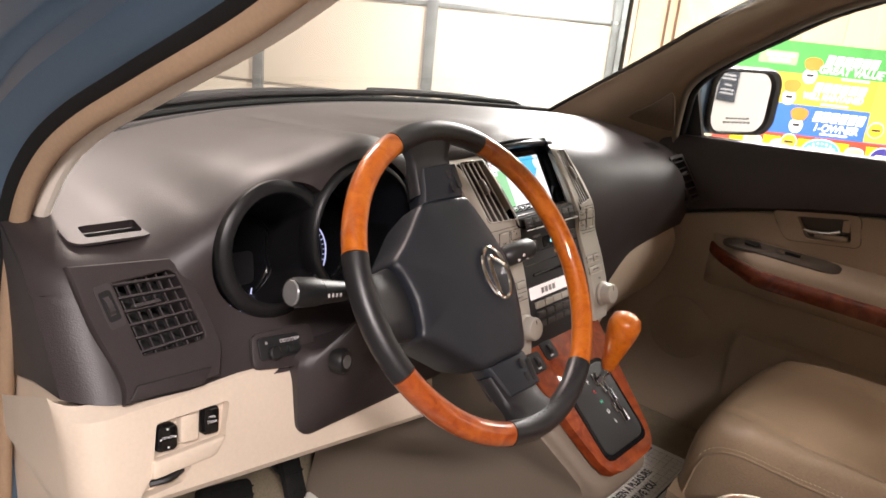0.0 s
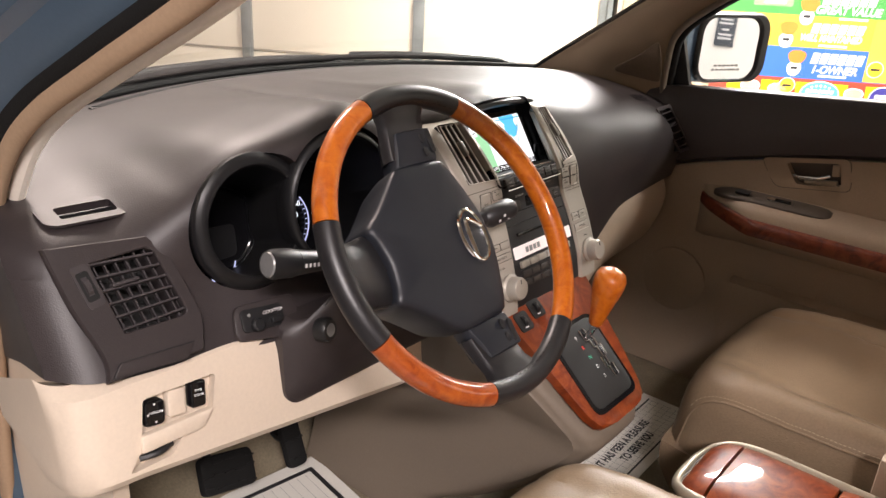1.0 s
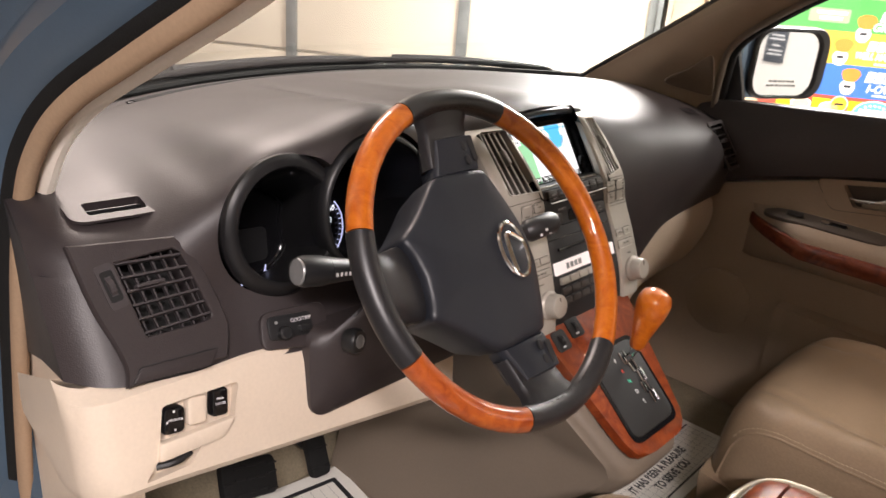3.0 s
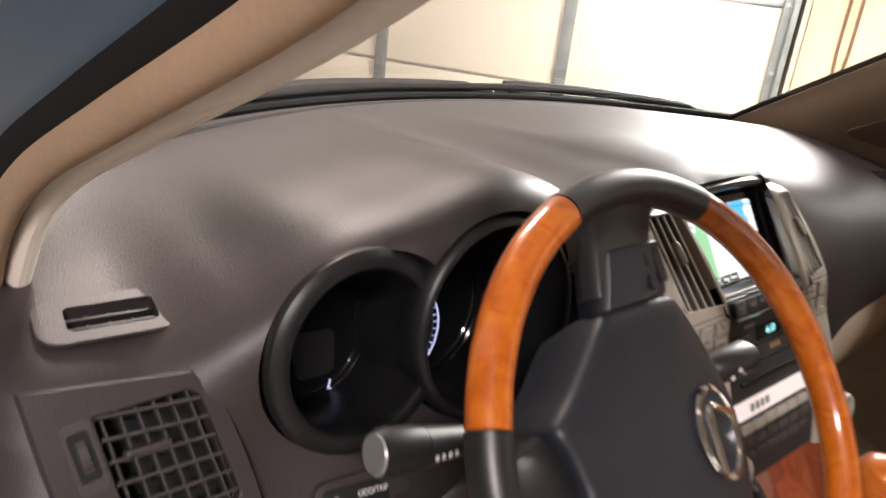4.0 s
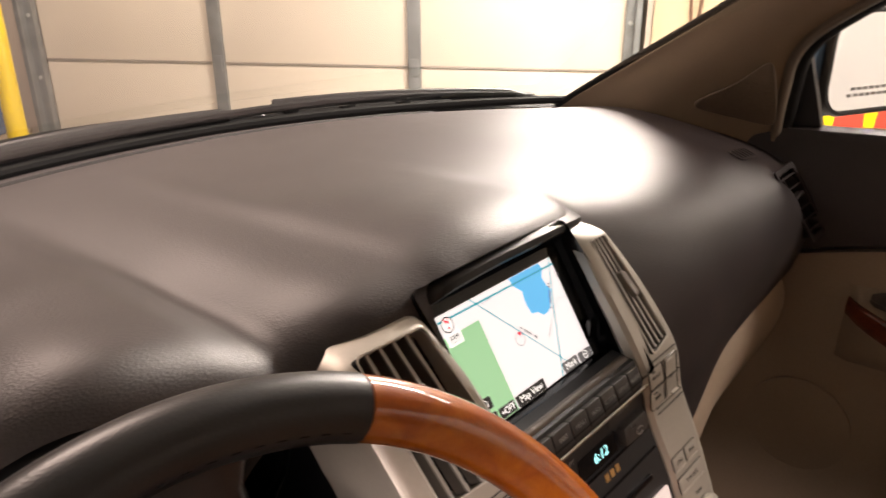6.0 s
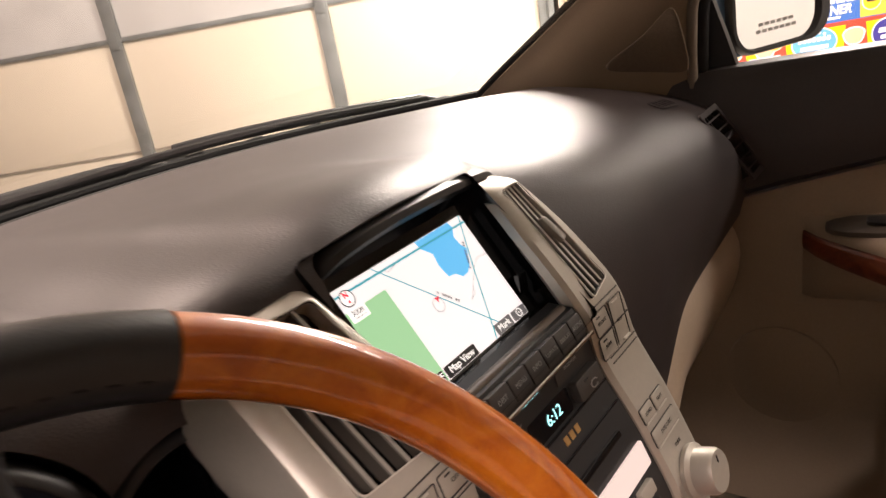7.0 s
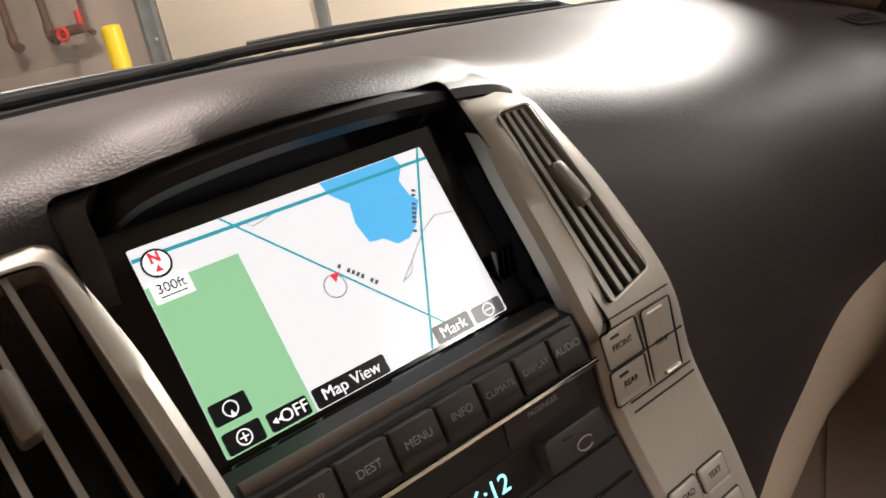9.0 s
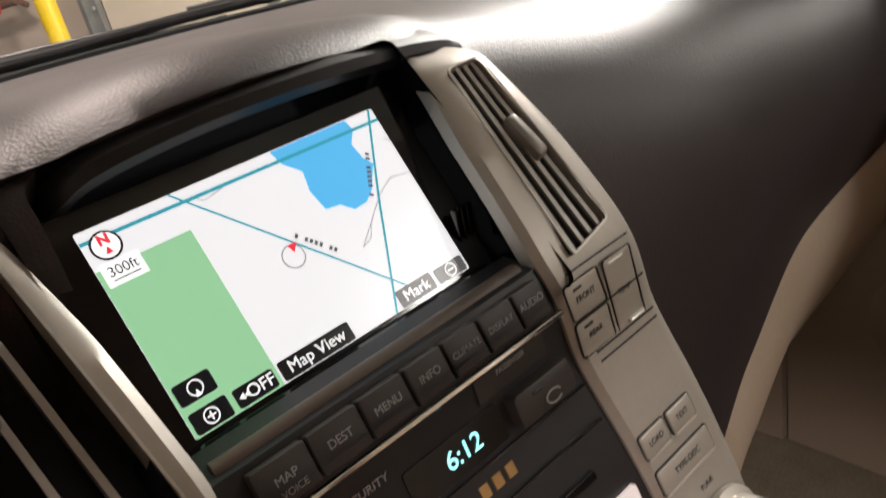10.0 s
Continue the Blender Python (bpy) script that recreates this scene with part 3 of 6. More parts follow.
def instrument_cluster():
    c = thing("instrument_cluster", "black instrument cluster with three round lit gauges", "instrument cluster")
    lit, red, dim = glow("gauge_light", (0.62, 0.64, 1.0), 0.85), glow("warning_red", (1.0, 0.12, 0.1), 0.8), glow("gauge_digit", (0.9, 0.92, 1.0), 1.6)
    for k, (x, z, r, q) in enumerate(PODS):
        lift = 0.016 if k == 1 else 0.004
        prof = [(y - lift, 1 + (q - 1) * f) for y, f in ((0.10, 0.1), (0.076, -0.14), (0.070, -0.12), (0.0655, 0.0), (0.0622, 0.25), (0.0605, 0.55), (0.0603, 0.8), (0.0618, 0.92), (0.0665, 0.99), (0.072, 1.0), (0.082, 1.03))]
        bez = part("gauge_hood", loft([pod_ring(x, z, y, r * f) for y, f in [*prof, (0.2, q * 0.9), (0.205, q * 0.95)]], caps=False), "hood_black", c, "satin black gauge hood")
        part("chrome_ring", loft([pod_ring(x, z, 0.196, r * q * 0.91), pod_ring(x, z, 0.194, r * q * 0.885), pod_ring(x, z, 0.198, r * q * 0.87)], caps=False), "chrome", bez)
        face = part("gauge_face", loft([pod_ring(x, z, 0.2005, r * q * 0.95), pod_ring(x, z, 0.204, r * q * 0.95)]), "gloss", c)
        at = lambda px, pz: plane_pose((px, 0.193, pz), (1, 0, 0), (0, 0.1, 1))
        if k == 1:
            m = at(-0.342, 0.918)
            part("lit_scale", tube([(0.06 * math.cos(a), 0.06 * math.sin(a), 0) for a in np.radians(np.linspace(42, -75, 26))], 0.0012, 6, m=m), lit, face)
            for a in range(-70, 45, 9):
                part("tick", box((0.0045, 0.001, 0.0006), (0.0555, 0, 0.0), 0, m @ pose(0, 0, 0, 0, 0, a)), lit, face, smooth=False)
            for txt, px, pz in (("160", 0.036, 0.030), ("140", 0.030, 0.012), ("120", 0.024, -0.008)):
                words(txt, 0.0115, dim, m @ pose(px, pz, 0.0004), face)
            part("warning_lamp", box((0.016, 0.018, 0.0006), (0.002, -0.028, 0.0), 0, m), red, face, smooth=False)
            part("warning_sign", box((0.010, 0.011, 0.0006), (0.002, -0.028, 0.0006), 0, m), dim, face, smooth=False)
        if k == 0:
            m = at(-0.471, 0.893)
            part("lit_scale", tube([(0.0455 * math.cos(a), 0.0455 * math.sin(a), 0) for a in np.radians(np.linspace(298, 350, 16))], 0.0011, 6, m=m), lit, face)
            part("fuel_mark", box((0.006, 0.005, 0.0006), (0.004, -0.028, 0.0), 0, m), lit, face, smooth=False)
            part("needle_shade", plate(quad(((0.05, 0.05), (-0.004, 0.054), (0.006, 0.0), (0.05, 0.0)), 0.01), 0.0006, 0, m @ pose(0.0, 0.0, -0.001)), "black", face)


instrument_cluster()


def lower_driver_panel():
    p = thing("lower_driver_panel", "beige plastic knee panel with switches under the dashboard", "dash panel")
    prof = [(0.05, 0.868), (0.026, 0.858), (0.016, 0.83), (0.006, 0.785), (0.002, 0.752), (0.012, 0.738), (0.06, 0.722), (0.3, 0.68), (0.33, 0.73)]
    xs = [-0.772, -0.770, -0.764, -0.754, *np.linspace(-0.734, -0.2, 14)]
    rings = []
    for x in xs:
        e = max(0.0, (-0.734 - x) / 0.038)
        e = 0.045 * (1 - math.sqrt(max(0.0, 1 - e * e)))
        rings.append([(taper(x, y), y + e, z - (0.028 if z > 0.8 else 0.15 if y < 0.1 else 0.0) * max(0, x + 0.72)) for y, z in prof])
    body = part("body", loft(rings), "beige", p)
    m = plane_pose((-0.637, 0.0135, 0.812), (1, -0.03, -0.08), (0.05, 0.2, 0.9))
    rec = quad(((0.052, 0.024), (-0.046, 0.020), (-0.052, -0.026), (0.044, -0.022)), 0.006)
    low = plane_pose((-0.675, 0.006, 0.765), (1, -0.03, -0.08), (0.05, 0.14, 0.9))
    lev = quad(((0.034, 0.012), (-0.022, 0.008), (-0.036, -0.014), (0.02, -0.010)), 0.004)
    cut(body, [part("c", plate(rec, 0.06, 0, m @ pose(0, 0, -0.014)), "beige"), part("c", plate(lev, 0.06, 0, low @ pose(0, 0, -0.012)), "beige")])
    s = part("mirror_switch", plate(outline(0.026, 0.032, 0.006), 0.014, 0.003, m @ pose(-0.032, -0.001, -0.014, 0, 0, -4)), "gloss", p)
    words("MIRROR", 0.0042, "white", m @ pose(-0.032, 0.0, 0.0004, 0, 0, -4), s)
    for dx, dy in ((0.009, 0.0), (-0.009, 0.0), (0, 0.011), (0, -0.011)):
        part("switch_arrow", box((0.0022, 0.0022, 0.0006), (-0.032 + dx, -0.001 + dy, 0.0003), 0, m), "white", s, smooth=False)
    part("blank_cover", plate(outline(0.024, 0.034, 0.004), 0.012, 0.003, m @ pose(-0.002, 0.002, -0.014, 0, 0, -4)), "beige", p)
    s = part("power_door_switch", plate(outline(0.021, 0.034, 0.004), 0.013, 0.003, m @ pose(0.027, 0.004, -0.014, 0, 0, -4)), "gloss", p)
    words("PWR", 0.0045, "white", m @ pose(0.027, 0.009, -0.0006, 0, 0, -4), s)
    words("DOOR", 0.0045, "white", m @ pose(0.027, 0.003, -0.0006, 0, 0, -4), s)
    part("card_flap", plate(quad(((0.046, 0.014), (-0.05, 0.008), (-0.052, -0.014), (0.03, -0.008)), 0.005), 0.010, 0.004, m @ pose(-0.004, -0.03, -0.003)), "beige", p)
    part("release_lever", tube([(-0.02, -0.002, -0.006), (0.0, 0.001, 0.002), (0.02, 0.004, -0.004)], 0.0045, 8, 10, m=low), "black", p)
    # odometer plate
    m = plane_pose((-0.494, 0.0335, 0.872), (1, -0.06, -0.09), (0.05, 0.05, 0.088))
    o = thing("odometer_switch_panel", "dark odometer and dimmer switch plate", "switch panel")
    part("plate", plate(quad(((0.052, 0.024), (-0.044, 0.022), (-0.05, -0.024), (0.05, -0.034)), 0.014), 0.006, 0.002, m), "pad", o)
    part("inset", plate(outline(0.064, 0.03, 0.006), 0.003, 0.001, m @ pose(-0.006, 0, 0.0055)), "black", o)
    words("ODO/TRIP", 0.0066, "white", m @ pose(0.01, 0.006, 0.0088), o)
    part("dimmer_knob", lathe([(0.009, 0), (0.009, 0.008), (0.007, 0.010)], 20, m @ pose(-0.018, -0.008, 0.008)), "black", o)
    part("trip_button", plate(outline(0.016, 0.009, 0.002), 0.006, 0.001, m @ pose(0.012, -0.006, 0.008)), "black", o)
    part("dimmer_mark", lathe([(0.0022, 0), (0.0022, 0.0003), (0.0013, 0.0003)], 12, m @ pose(-0.026, 0.007, 0.0086)), "grey_print", o)


lower_driver_panel()


# ---- steering wheel and column ----
WC = Vector((-0.3503, -0.1758, 1.0095))
WHEEL = plane_pose(WC, (1, 0.008, 0), (0, 0.588, 0.809))
TURN = pose(0, 0, 0, 0, 0, -90.5)  # the wheel's own upright axes, as it is turned


def arc(a0, a1, n, r):
    return [(r * math.cos(a), r * math.sin(a), 0) for a in np.radians(np.linspace(a0, a1, n))]


def cap(shape, heights, m):
    """A domed cover: outlines shrinking as they rise."""
    s = np.array(shape)
    c = s.mean(0)
    return loft([[(c[0] + (x - c[0]) * k, c[1] + (y - c[1]) * k, h0) for x, y in s] for k, h0 in heights], m=m)


def steering_wheel():
    w = thing("steering_wheel", "steering wheel of orange burl wood and charcoal leather, turned", "steering wheel", WHEEL)
    R = 0.1945
    for a0, a1, red in ((109, 160.5, 0), (202, 252, 1), (307.6, 421, 0)):
        part("wood_rim", tube(arc(a0 + 0.3, a1 - 0.3, 40, R), 0.0146, 18), "redwood_rim" if red else "wood", w, "glossy burl wood rim section")
    for a0, a1 in ((61, 109), (160.5, 202), (252, 307.6)):
        part("leather_rim", tube(arc(a0, a1, 26, R), 0.0150, 18), "wheel_leather", w, "stitched charcoal leather rim section")
    # hub in its own axes: top of the wheel points along +y
    half = [(0.0, 0.073), (0.022, 0.0718), (0.05, 0.0645), (0.078, 0.0545), (0.0985, 0.0455), (0.1065, 0.036), (0.108, 0.0), (0.1085, -0.036), (0.101, -0.052), (0.085, -0.071), (0.064, -0.097), (0.052, -0.116), (0.044, -0.1235), (0.026, -0.117), (0.0, -0.112)]
    right = curve(half, 46)
    shape = [tuple(p) for p in right] + [(-x, y) for x, y in right[-2:0:-1]]
    hub = cap([(float(x), float(y)) for x, y in shape], ((0.9, -0.085), (0.985, -0.05), (1.0, -0.019), (0.996, -0.0145), (0.985, -0.0115), (0.965, -0.0095), (0.92, -0.0078), (0.8, -0.0058), (0.5, -0.0038), (0.1, -0.003)), TURN)
    cover = part("airbag_cover", hub, "airbag", w, "slate grey airbag cover")
    section = lambda h, top, low: [(-h, top - 0.016), (-h * 0.97, top - 0.007), (-h * 0.85, top - 0.002), (-h * 0.4, top), (h * 0.4, top), (h * 0.85, top - 0.002), (h * 0.97, top - 0.007), (h, top - 0.016), (h * 0.8, low), (-h * 0.8, low)]
    for s in (-1, 1):
        pod = loft([[(s * x, y + c, z) for y, z in section(h, t, -0.05)] for x, c, h, t in ((0.06, 0.002, 0.038, -0.02), (0.1075, 0.006, 0.041, -0.0165), (0.109, 0.006, 0.0415, -0.0145), (0.13, 0.010, 0.039, -0.010), (0.150, 0.012, 0.0355, -0.008), (0.1515, 0.012, 0.035, -0.010))], m=TURN)
        sw = part("switch_pod", pod, "airbag", w, "dark switch pod on the spoke")
        arm = loft([[(s * x, y + c, z) for y, z in section(h, t, lo)] for x, c, h, t, lo in ((0.12, 0.0, 0.038, -0.016, -0.045), (0.1525, 0.004, 0.0375, -0.0105, -0.035), (0.166, 0.003, 0.037, -0.004, -0.025), (0.178, 0.001, 0.043, 0.004, -0.015), (0.19, 0.0, 0.06, 0.009, -0.008))], m=TURN)
        part("spoke", arm, "wheel_leather", w, "leather covered spoke end")
        pod_m = TURN @ pose(s * 0.130, 0.022, -0.0115)
        for x, y, wide, tall in ((s * 0.002, 0.013, 0.030, 0.0085), (-s * 0.010, 0.0, 0.013, 0.0085), (s * 0.008, 0.0, 0.013, 0.0085)):
            part("rocker", plate(outline(wide, tall, 0.004), 0.0032, 0.0014, pod_m @ pose(x, y, 0, 0, 0, -4 * s)), "black", sw)
    arm = loft([[(x, y, z) for x, z in section(h, t, lo)] for y, h, t, lo in ((-0.09, 0.046, -0.03, -0.055), (-0.118, 0.045, -0.0185, -0.05), (-0.150, 0.041, -0.010, -0.04), (-0.168, 0.041, -0.002, -0.026), (-0.18, 0.047, 0.005, -0.015), (-0.19, 0.062, 0.0095, -0.008))], m=TURN)
    part("spoke", arm, "wheel_leather", w, "leather covered lower spoke")
    # emblem: an oval ring with a bent bar
    em = TURN @ pose(0.002, 0.032, -0.0025, -5)
    part("emblem_field", plate([(0.034 * math.cos(a), 0.0235 * math.sin(a)) for a in np.linspace(0, 2 * math.pi, 40, endpoint=False)], 0.004, 0.001, em @ pose(0, 0, -0.0035)), "airbag", w)
    e = part("emblem", tube([(0.034 * math.cos(a), 0.0235 * math.sin(a), 0) for a in np.linspace(0, 2 * math.pi, 40)], 0.003, 8, m=em), "chrome", w, "chrome oval emblem")
    part("emblem_bar", tube([(-0.008, 0.02, 0.001), (-0.02, -0.003, 0.0025), (-0.014, -0.010, 0.0025), (0.027, -0.011, 0.001)], 0.0034, 8, 14, m=em), "chrome", e)
    for x, y in ((-0.03, -0.062), (-0.016, -0.066), (-0.002, -0.064), (0.012, -0.066), (-0.022, -0.074), (-0.006, -0.075), (0.008, -0.074)):
        part("embossed_mark", box((0.009, 0.005, 0.0007), (x, y, -0.0048), 0.0002, TURN), "airbag", cover, smooth=False)
    for a in [*range(262, 306, 3), *range(64, 108, 3)]:
        p = np.array((0.1825 * math.cos(radians(a)), 0.1825 * math.sin(radians(a)), 0.0085))
        part("stitch", box((0.0009, 0.004, 0.0009), (0, 0, 0), 0, pose(*p, 0, 0, a)), "rubber", w, smooth=False)


M["redwood_rim"] = burl("amber_red_wood", (0.24, 0.04, 0.006), (0.33, 0.065, 0.009), (0.4, 0.092, 0.012), 40)
steering_wheel()


M["stalk_cap"] = mat("grey_satin_cap", (0.2, 0.2, 0.2), 0.35, metal=0.3, bump=0)


def column():
    c = thing("steering_column", "dark plastic steering column cover with tilt switch", "steering column")
    rings = []
    for y, x0, x1, z0, z1, r in ((0.06, -0.488, -0.15, 0.736, 0.868, 0.02), (0.004, -0.486, -0.153, 0.740, 0.868, 0.026), (-0.008, -0.474, -0.165, 0.752, 0.872, 0.036), (-0.016, -0.44, -0.20, 0.785, 0.90, 0.045), (-0.03, -0.405, -0.228, 0.83, 0.94, 0.05), (-0.06, -0.392, -0.24, 0.87, 0.985, 0.05), (-0.1, -0.375, -0.26, 0.91, 0.995, 0.04)):
        rings.append([((x0 + x1) / 2 + x, y + 0.25 * (z / 0.1) * 0.02, (z0 + z1) / 2 + z) for x, z in outline(x1 - x0, z1 - z0, r, 6)])
    part("shroud", loft(rings), "pad", c)
    m = plane_pose((-0.437, -0.014, 0.852), (1, 0.25, 0), (0, 0.2, 1))
    k = part("tilt_switch", lathe([(0.017, 0), (0.017, 0.014), (0.014, 0.018), (0.006, 0.0175)], 24, m), "black", c)
    part("switch_ring", lathe([(0.008, 0.0182), (0.0083, 0.0186), (0.0090, 0.0186), (0.0092, 0.0182)], 24, m), "grey_print", k)
    # light stalk towards the door, wiper stalk towards the passenger
    s = thing("light_stalk", "black light switch stalk on the steering column", "stalk")
    part("arm", tube([(-0.36, -0.06, 0.955), (-0.42, -0.05, 0.962), (-0.47, -0.045, 0.972)], [0.011, 0.010, 0.011], 14), "black", s)
    part("collar", tube([(-0.46, -0.0455, 0.970), (-0.502, -0.0445, 0.979)], [0.0125, 0.0165], 20), "black", s)
    part("end_knob", tube([(-0.502, -0.0445, 0.979), (-0.510, -0.044, 0.9805), (-0.534, -0.043, 0.9855), (-0.541, -0.043, 0.987)], [0.0165, 0.0182, 0.0186, 0.0165], 24), "hood_black", s)
    part("end_cap", tube([(-0.5405, -0.043, 0.9869), (-0.5425, -0.0428, 0.9873)], [0.0158, 0.0145], 24), "stalk_cap", s, "grey satin end cap")
    for k in range(4):
        part("stalk_mark", box((0.003, 0.0005, 0.005), (-0.477 - 0.007 * k, -0.0594 - 0.0007 * k, 0.974 + 0.0015 * k), 0), "white", s, smooth=False)
    s = thing("wiper_stalk", "black wiper switch stalk on the steering column", "stalk")
    part("arm", tube([(-0.27, -0.06, 0.955), (-0.21, -0.075, 0.962), (-0.175, -0.083, 0.968)], [0.012, 0.011, 0.012], 14), "black", s)
    part("end_knob", tube([(-0.175, -0.083, 0.968), (-0.168, -0.085, 0.969), (-0.125, -0.093, 0.976), (-0.118, -0.094, 0.977)], [0.012, 0.0165, 0.0165, 0.012], 18), "black", s)
    for k in range(4):
        part("stalk_mark", box((0.005, 0.0006, 0.004), (-0.163 + 0.011 * k, -0.105, 0.968 + (k % 2) * 0.006), 0), "white", s, smooth=False)


column()


def pedals():
    for name, label, m, w, h in (("brake_pedal", "black ribbed rubber brake pedal", plane_pose((-0.395, 0.31, 0.41), (1, 0, -0.25), (0, 0.5, 0.8)), 0.115, 0.07), ("accelerator_pedal", "black rubber accelerator pedal", plane_pose((-0.228, 0.33, 0.385), (1, 0, -0.1), (-0.25, 0.45, 0.85)), 0.045, 0.11)):
        p = thing(name, label, "pedal")
        part("pad", plate(outline(w, h, 0.012), 0.016, 0.004, m), "rubber", p)
        for i in range(5):
            for j in range(3):
                part("tread", box((w / 5.6, 0.004, 0.004), (-w / 2 + w * (i + 0.5) / 5, -h / 2 + h * (j + 0.5) / 3, 0.0175), 0.0012, m @ pose(0, 0, 0, 0, 0, 14 * (1 if (i + j) % 2 else -1) * 0.3)), "rubber", p)
        part("lever", tube([tuple(m @ Vector((0, 0.0, 0.0))), tuple(m @ Vector((0, 0.03, -0.05))), tuple(m @ Vector((0, 0.2, -0.06)))], 0.009, 8, 8), "black", p)


pedals()


# ---- centre stack ----
SP = curve([(0.06, 1.10), (0.028, 1.083), (-0.042, 1.003), (-0.058, 0.952), (-0.077, 0.91), (-0.091, 0.875), (-0.103, 0.84), (-0.112, 0.795)], 100)
SD = np.r_[0, np.cumsum(np.linalg.norm(np.diff(SP, axis=0), axis=1))]


def stack_yz(s):
    return float(np.interp(s, SD, SP[:, 0])), float(np.interp(s, SD, SP[:, 1]))


def stack_m(x, s, d=0.0):
    """A pose on the face of the stack: x across, s down the slope, d proud of it."""
    (y0, z0), (y1, z1) = stack_yz(s + 0.004), stack_yz(s - 0.004)
    y, z = stack_yz(s)
    m = plane_pose((x, y, z), (1, 0, 0), (0, y1 - y0, z1 - z0))
    return m @ pose(0, 0, d)


def down(z):
    """How far down the slope a height lies."""
    return float(np.interp(-z, -SP[:, 1], SD))


def half_in(s):
    return float(np.interp(s, [0, 0.03, 0.08, 0.142, 0.2, 0.26, 0.36], [0.1, 0.098, 0.089, 0.083, 0.086, 0.091, 0.097]))


def half_out(s, side=1):
    if side < 0:
        return float(np.interp(s, [0, 0.03, 0.055, 0.142, 0.2, 0.26, 0.36], [0.15, 0.168, 0.184, 0.182, 0.172, 0.166, 0.152]))
    return float(np.interp(s, [0, 0.03, 0.09, 0.142, 0.2, 0.26, 0.31, 0.36], [0.131, 0.141, 0.148, 0.150, 0.152, 0.155, 0.157, 0.151]))


VENTS = {  # side: place across, outline, its corners
    1: (0.121, quad(((0.010, 0.052), (-0.012, 0.052), (-0.020, -0.056), (0.012, -0.050)), 0.004), ((0.010, 0.052), (-0.012, 0.052), (-0.020, -0.056), (0.012, -0.050)), 4),
    -1: (-0.131, quad(((0.027, 0.056), (-0.033, 0.058), (-0.030, -0.047), (0.038, -0.052)), 0.005), ((0.027, 0.056), (-0.033, 0.058), (-0.030, -0.047), (0.038, -0.052)), 4),
}


def louvre(parent, side):
    """The tall vent in a side column."""
    x0, hole, c, count = VENTS[side]
    m = stack_m(x0, 0.091)
    v = part("vent", tray([(x * 1.02, y * 1.01) for x, y in hole], 0.05, m @ pose(0, 0, -0.001)), "duct", parent)
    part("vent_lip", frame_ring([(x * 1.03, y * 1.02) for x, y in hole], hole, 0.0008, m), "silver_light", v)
    c = [np.array(k) for k in c]
    for i in range(count):
        a = 0.18 + 0.2 * i if side < 0 else (i + 0.6) / (count + 0.2)
        top, bot = c[1] * (1 - a) + c[0] * a, c[2] * (1 - a) + c[3] * a
        blade = lambda w, z0, z1: loft([[(x + a2, y, z) for a2, z in ((-w, z0), (w, z0), (w * 0.8, z1), (-w * 0.8, z1))] for x, y in (top, bot)], m=m)
        # light on the front edge and shade on the sides are set by colour
        slat = part("slat", blade(0.0011, -0.005, -0.016), "slat_shaded", v)
        part("slat_lit_edge", blade(0.0013, -0.003, -0.0055), "slat", slat, "front edge coloured as if lit")
    tab = m @ pose(*((0.001, 0.012) if side < 0 else (0.003, 0.004)), -0.008, 0, 0, 4 if side < 0 else 8)
    part("vent_tab", plate(quad(((0.0045, 0.013), (-0.0035, 0.014), (-0.0045, -0.013), (0.0045, -0.012)), 0.003), 0.010, 0.003, tab), "tab_grey", v)


def key(parent, name, x, s, w, h, material, d=0.003, text="", size=0.005, ink="ink", r=0.0015):
    m = stack_m(x, s)
    b = part(name, plate(outline(w, h, r), d + 0.004, 0.0011, m @ pose(0, 0, -0.004)), material, parent)
    if material == "silver":
        part("key_gap", frame_ring(outline(w + 0.0014, h + 0.0014, r + 0.0005), outline(w, h, r), 0.0006, m), "black", b)
    if text:
        words(text, size, ink, m @ pose(0, 0, d + 0.0002), b)
    return b


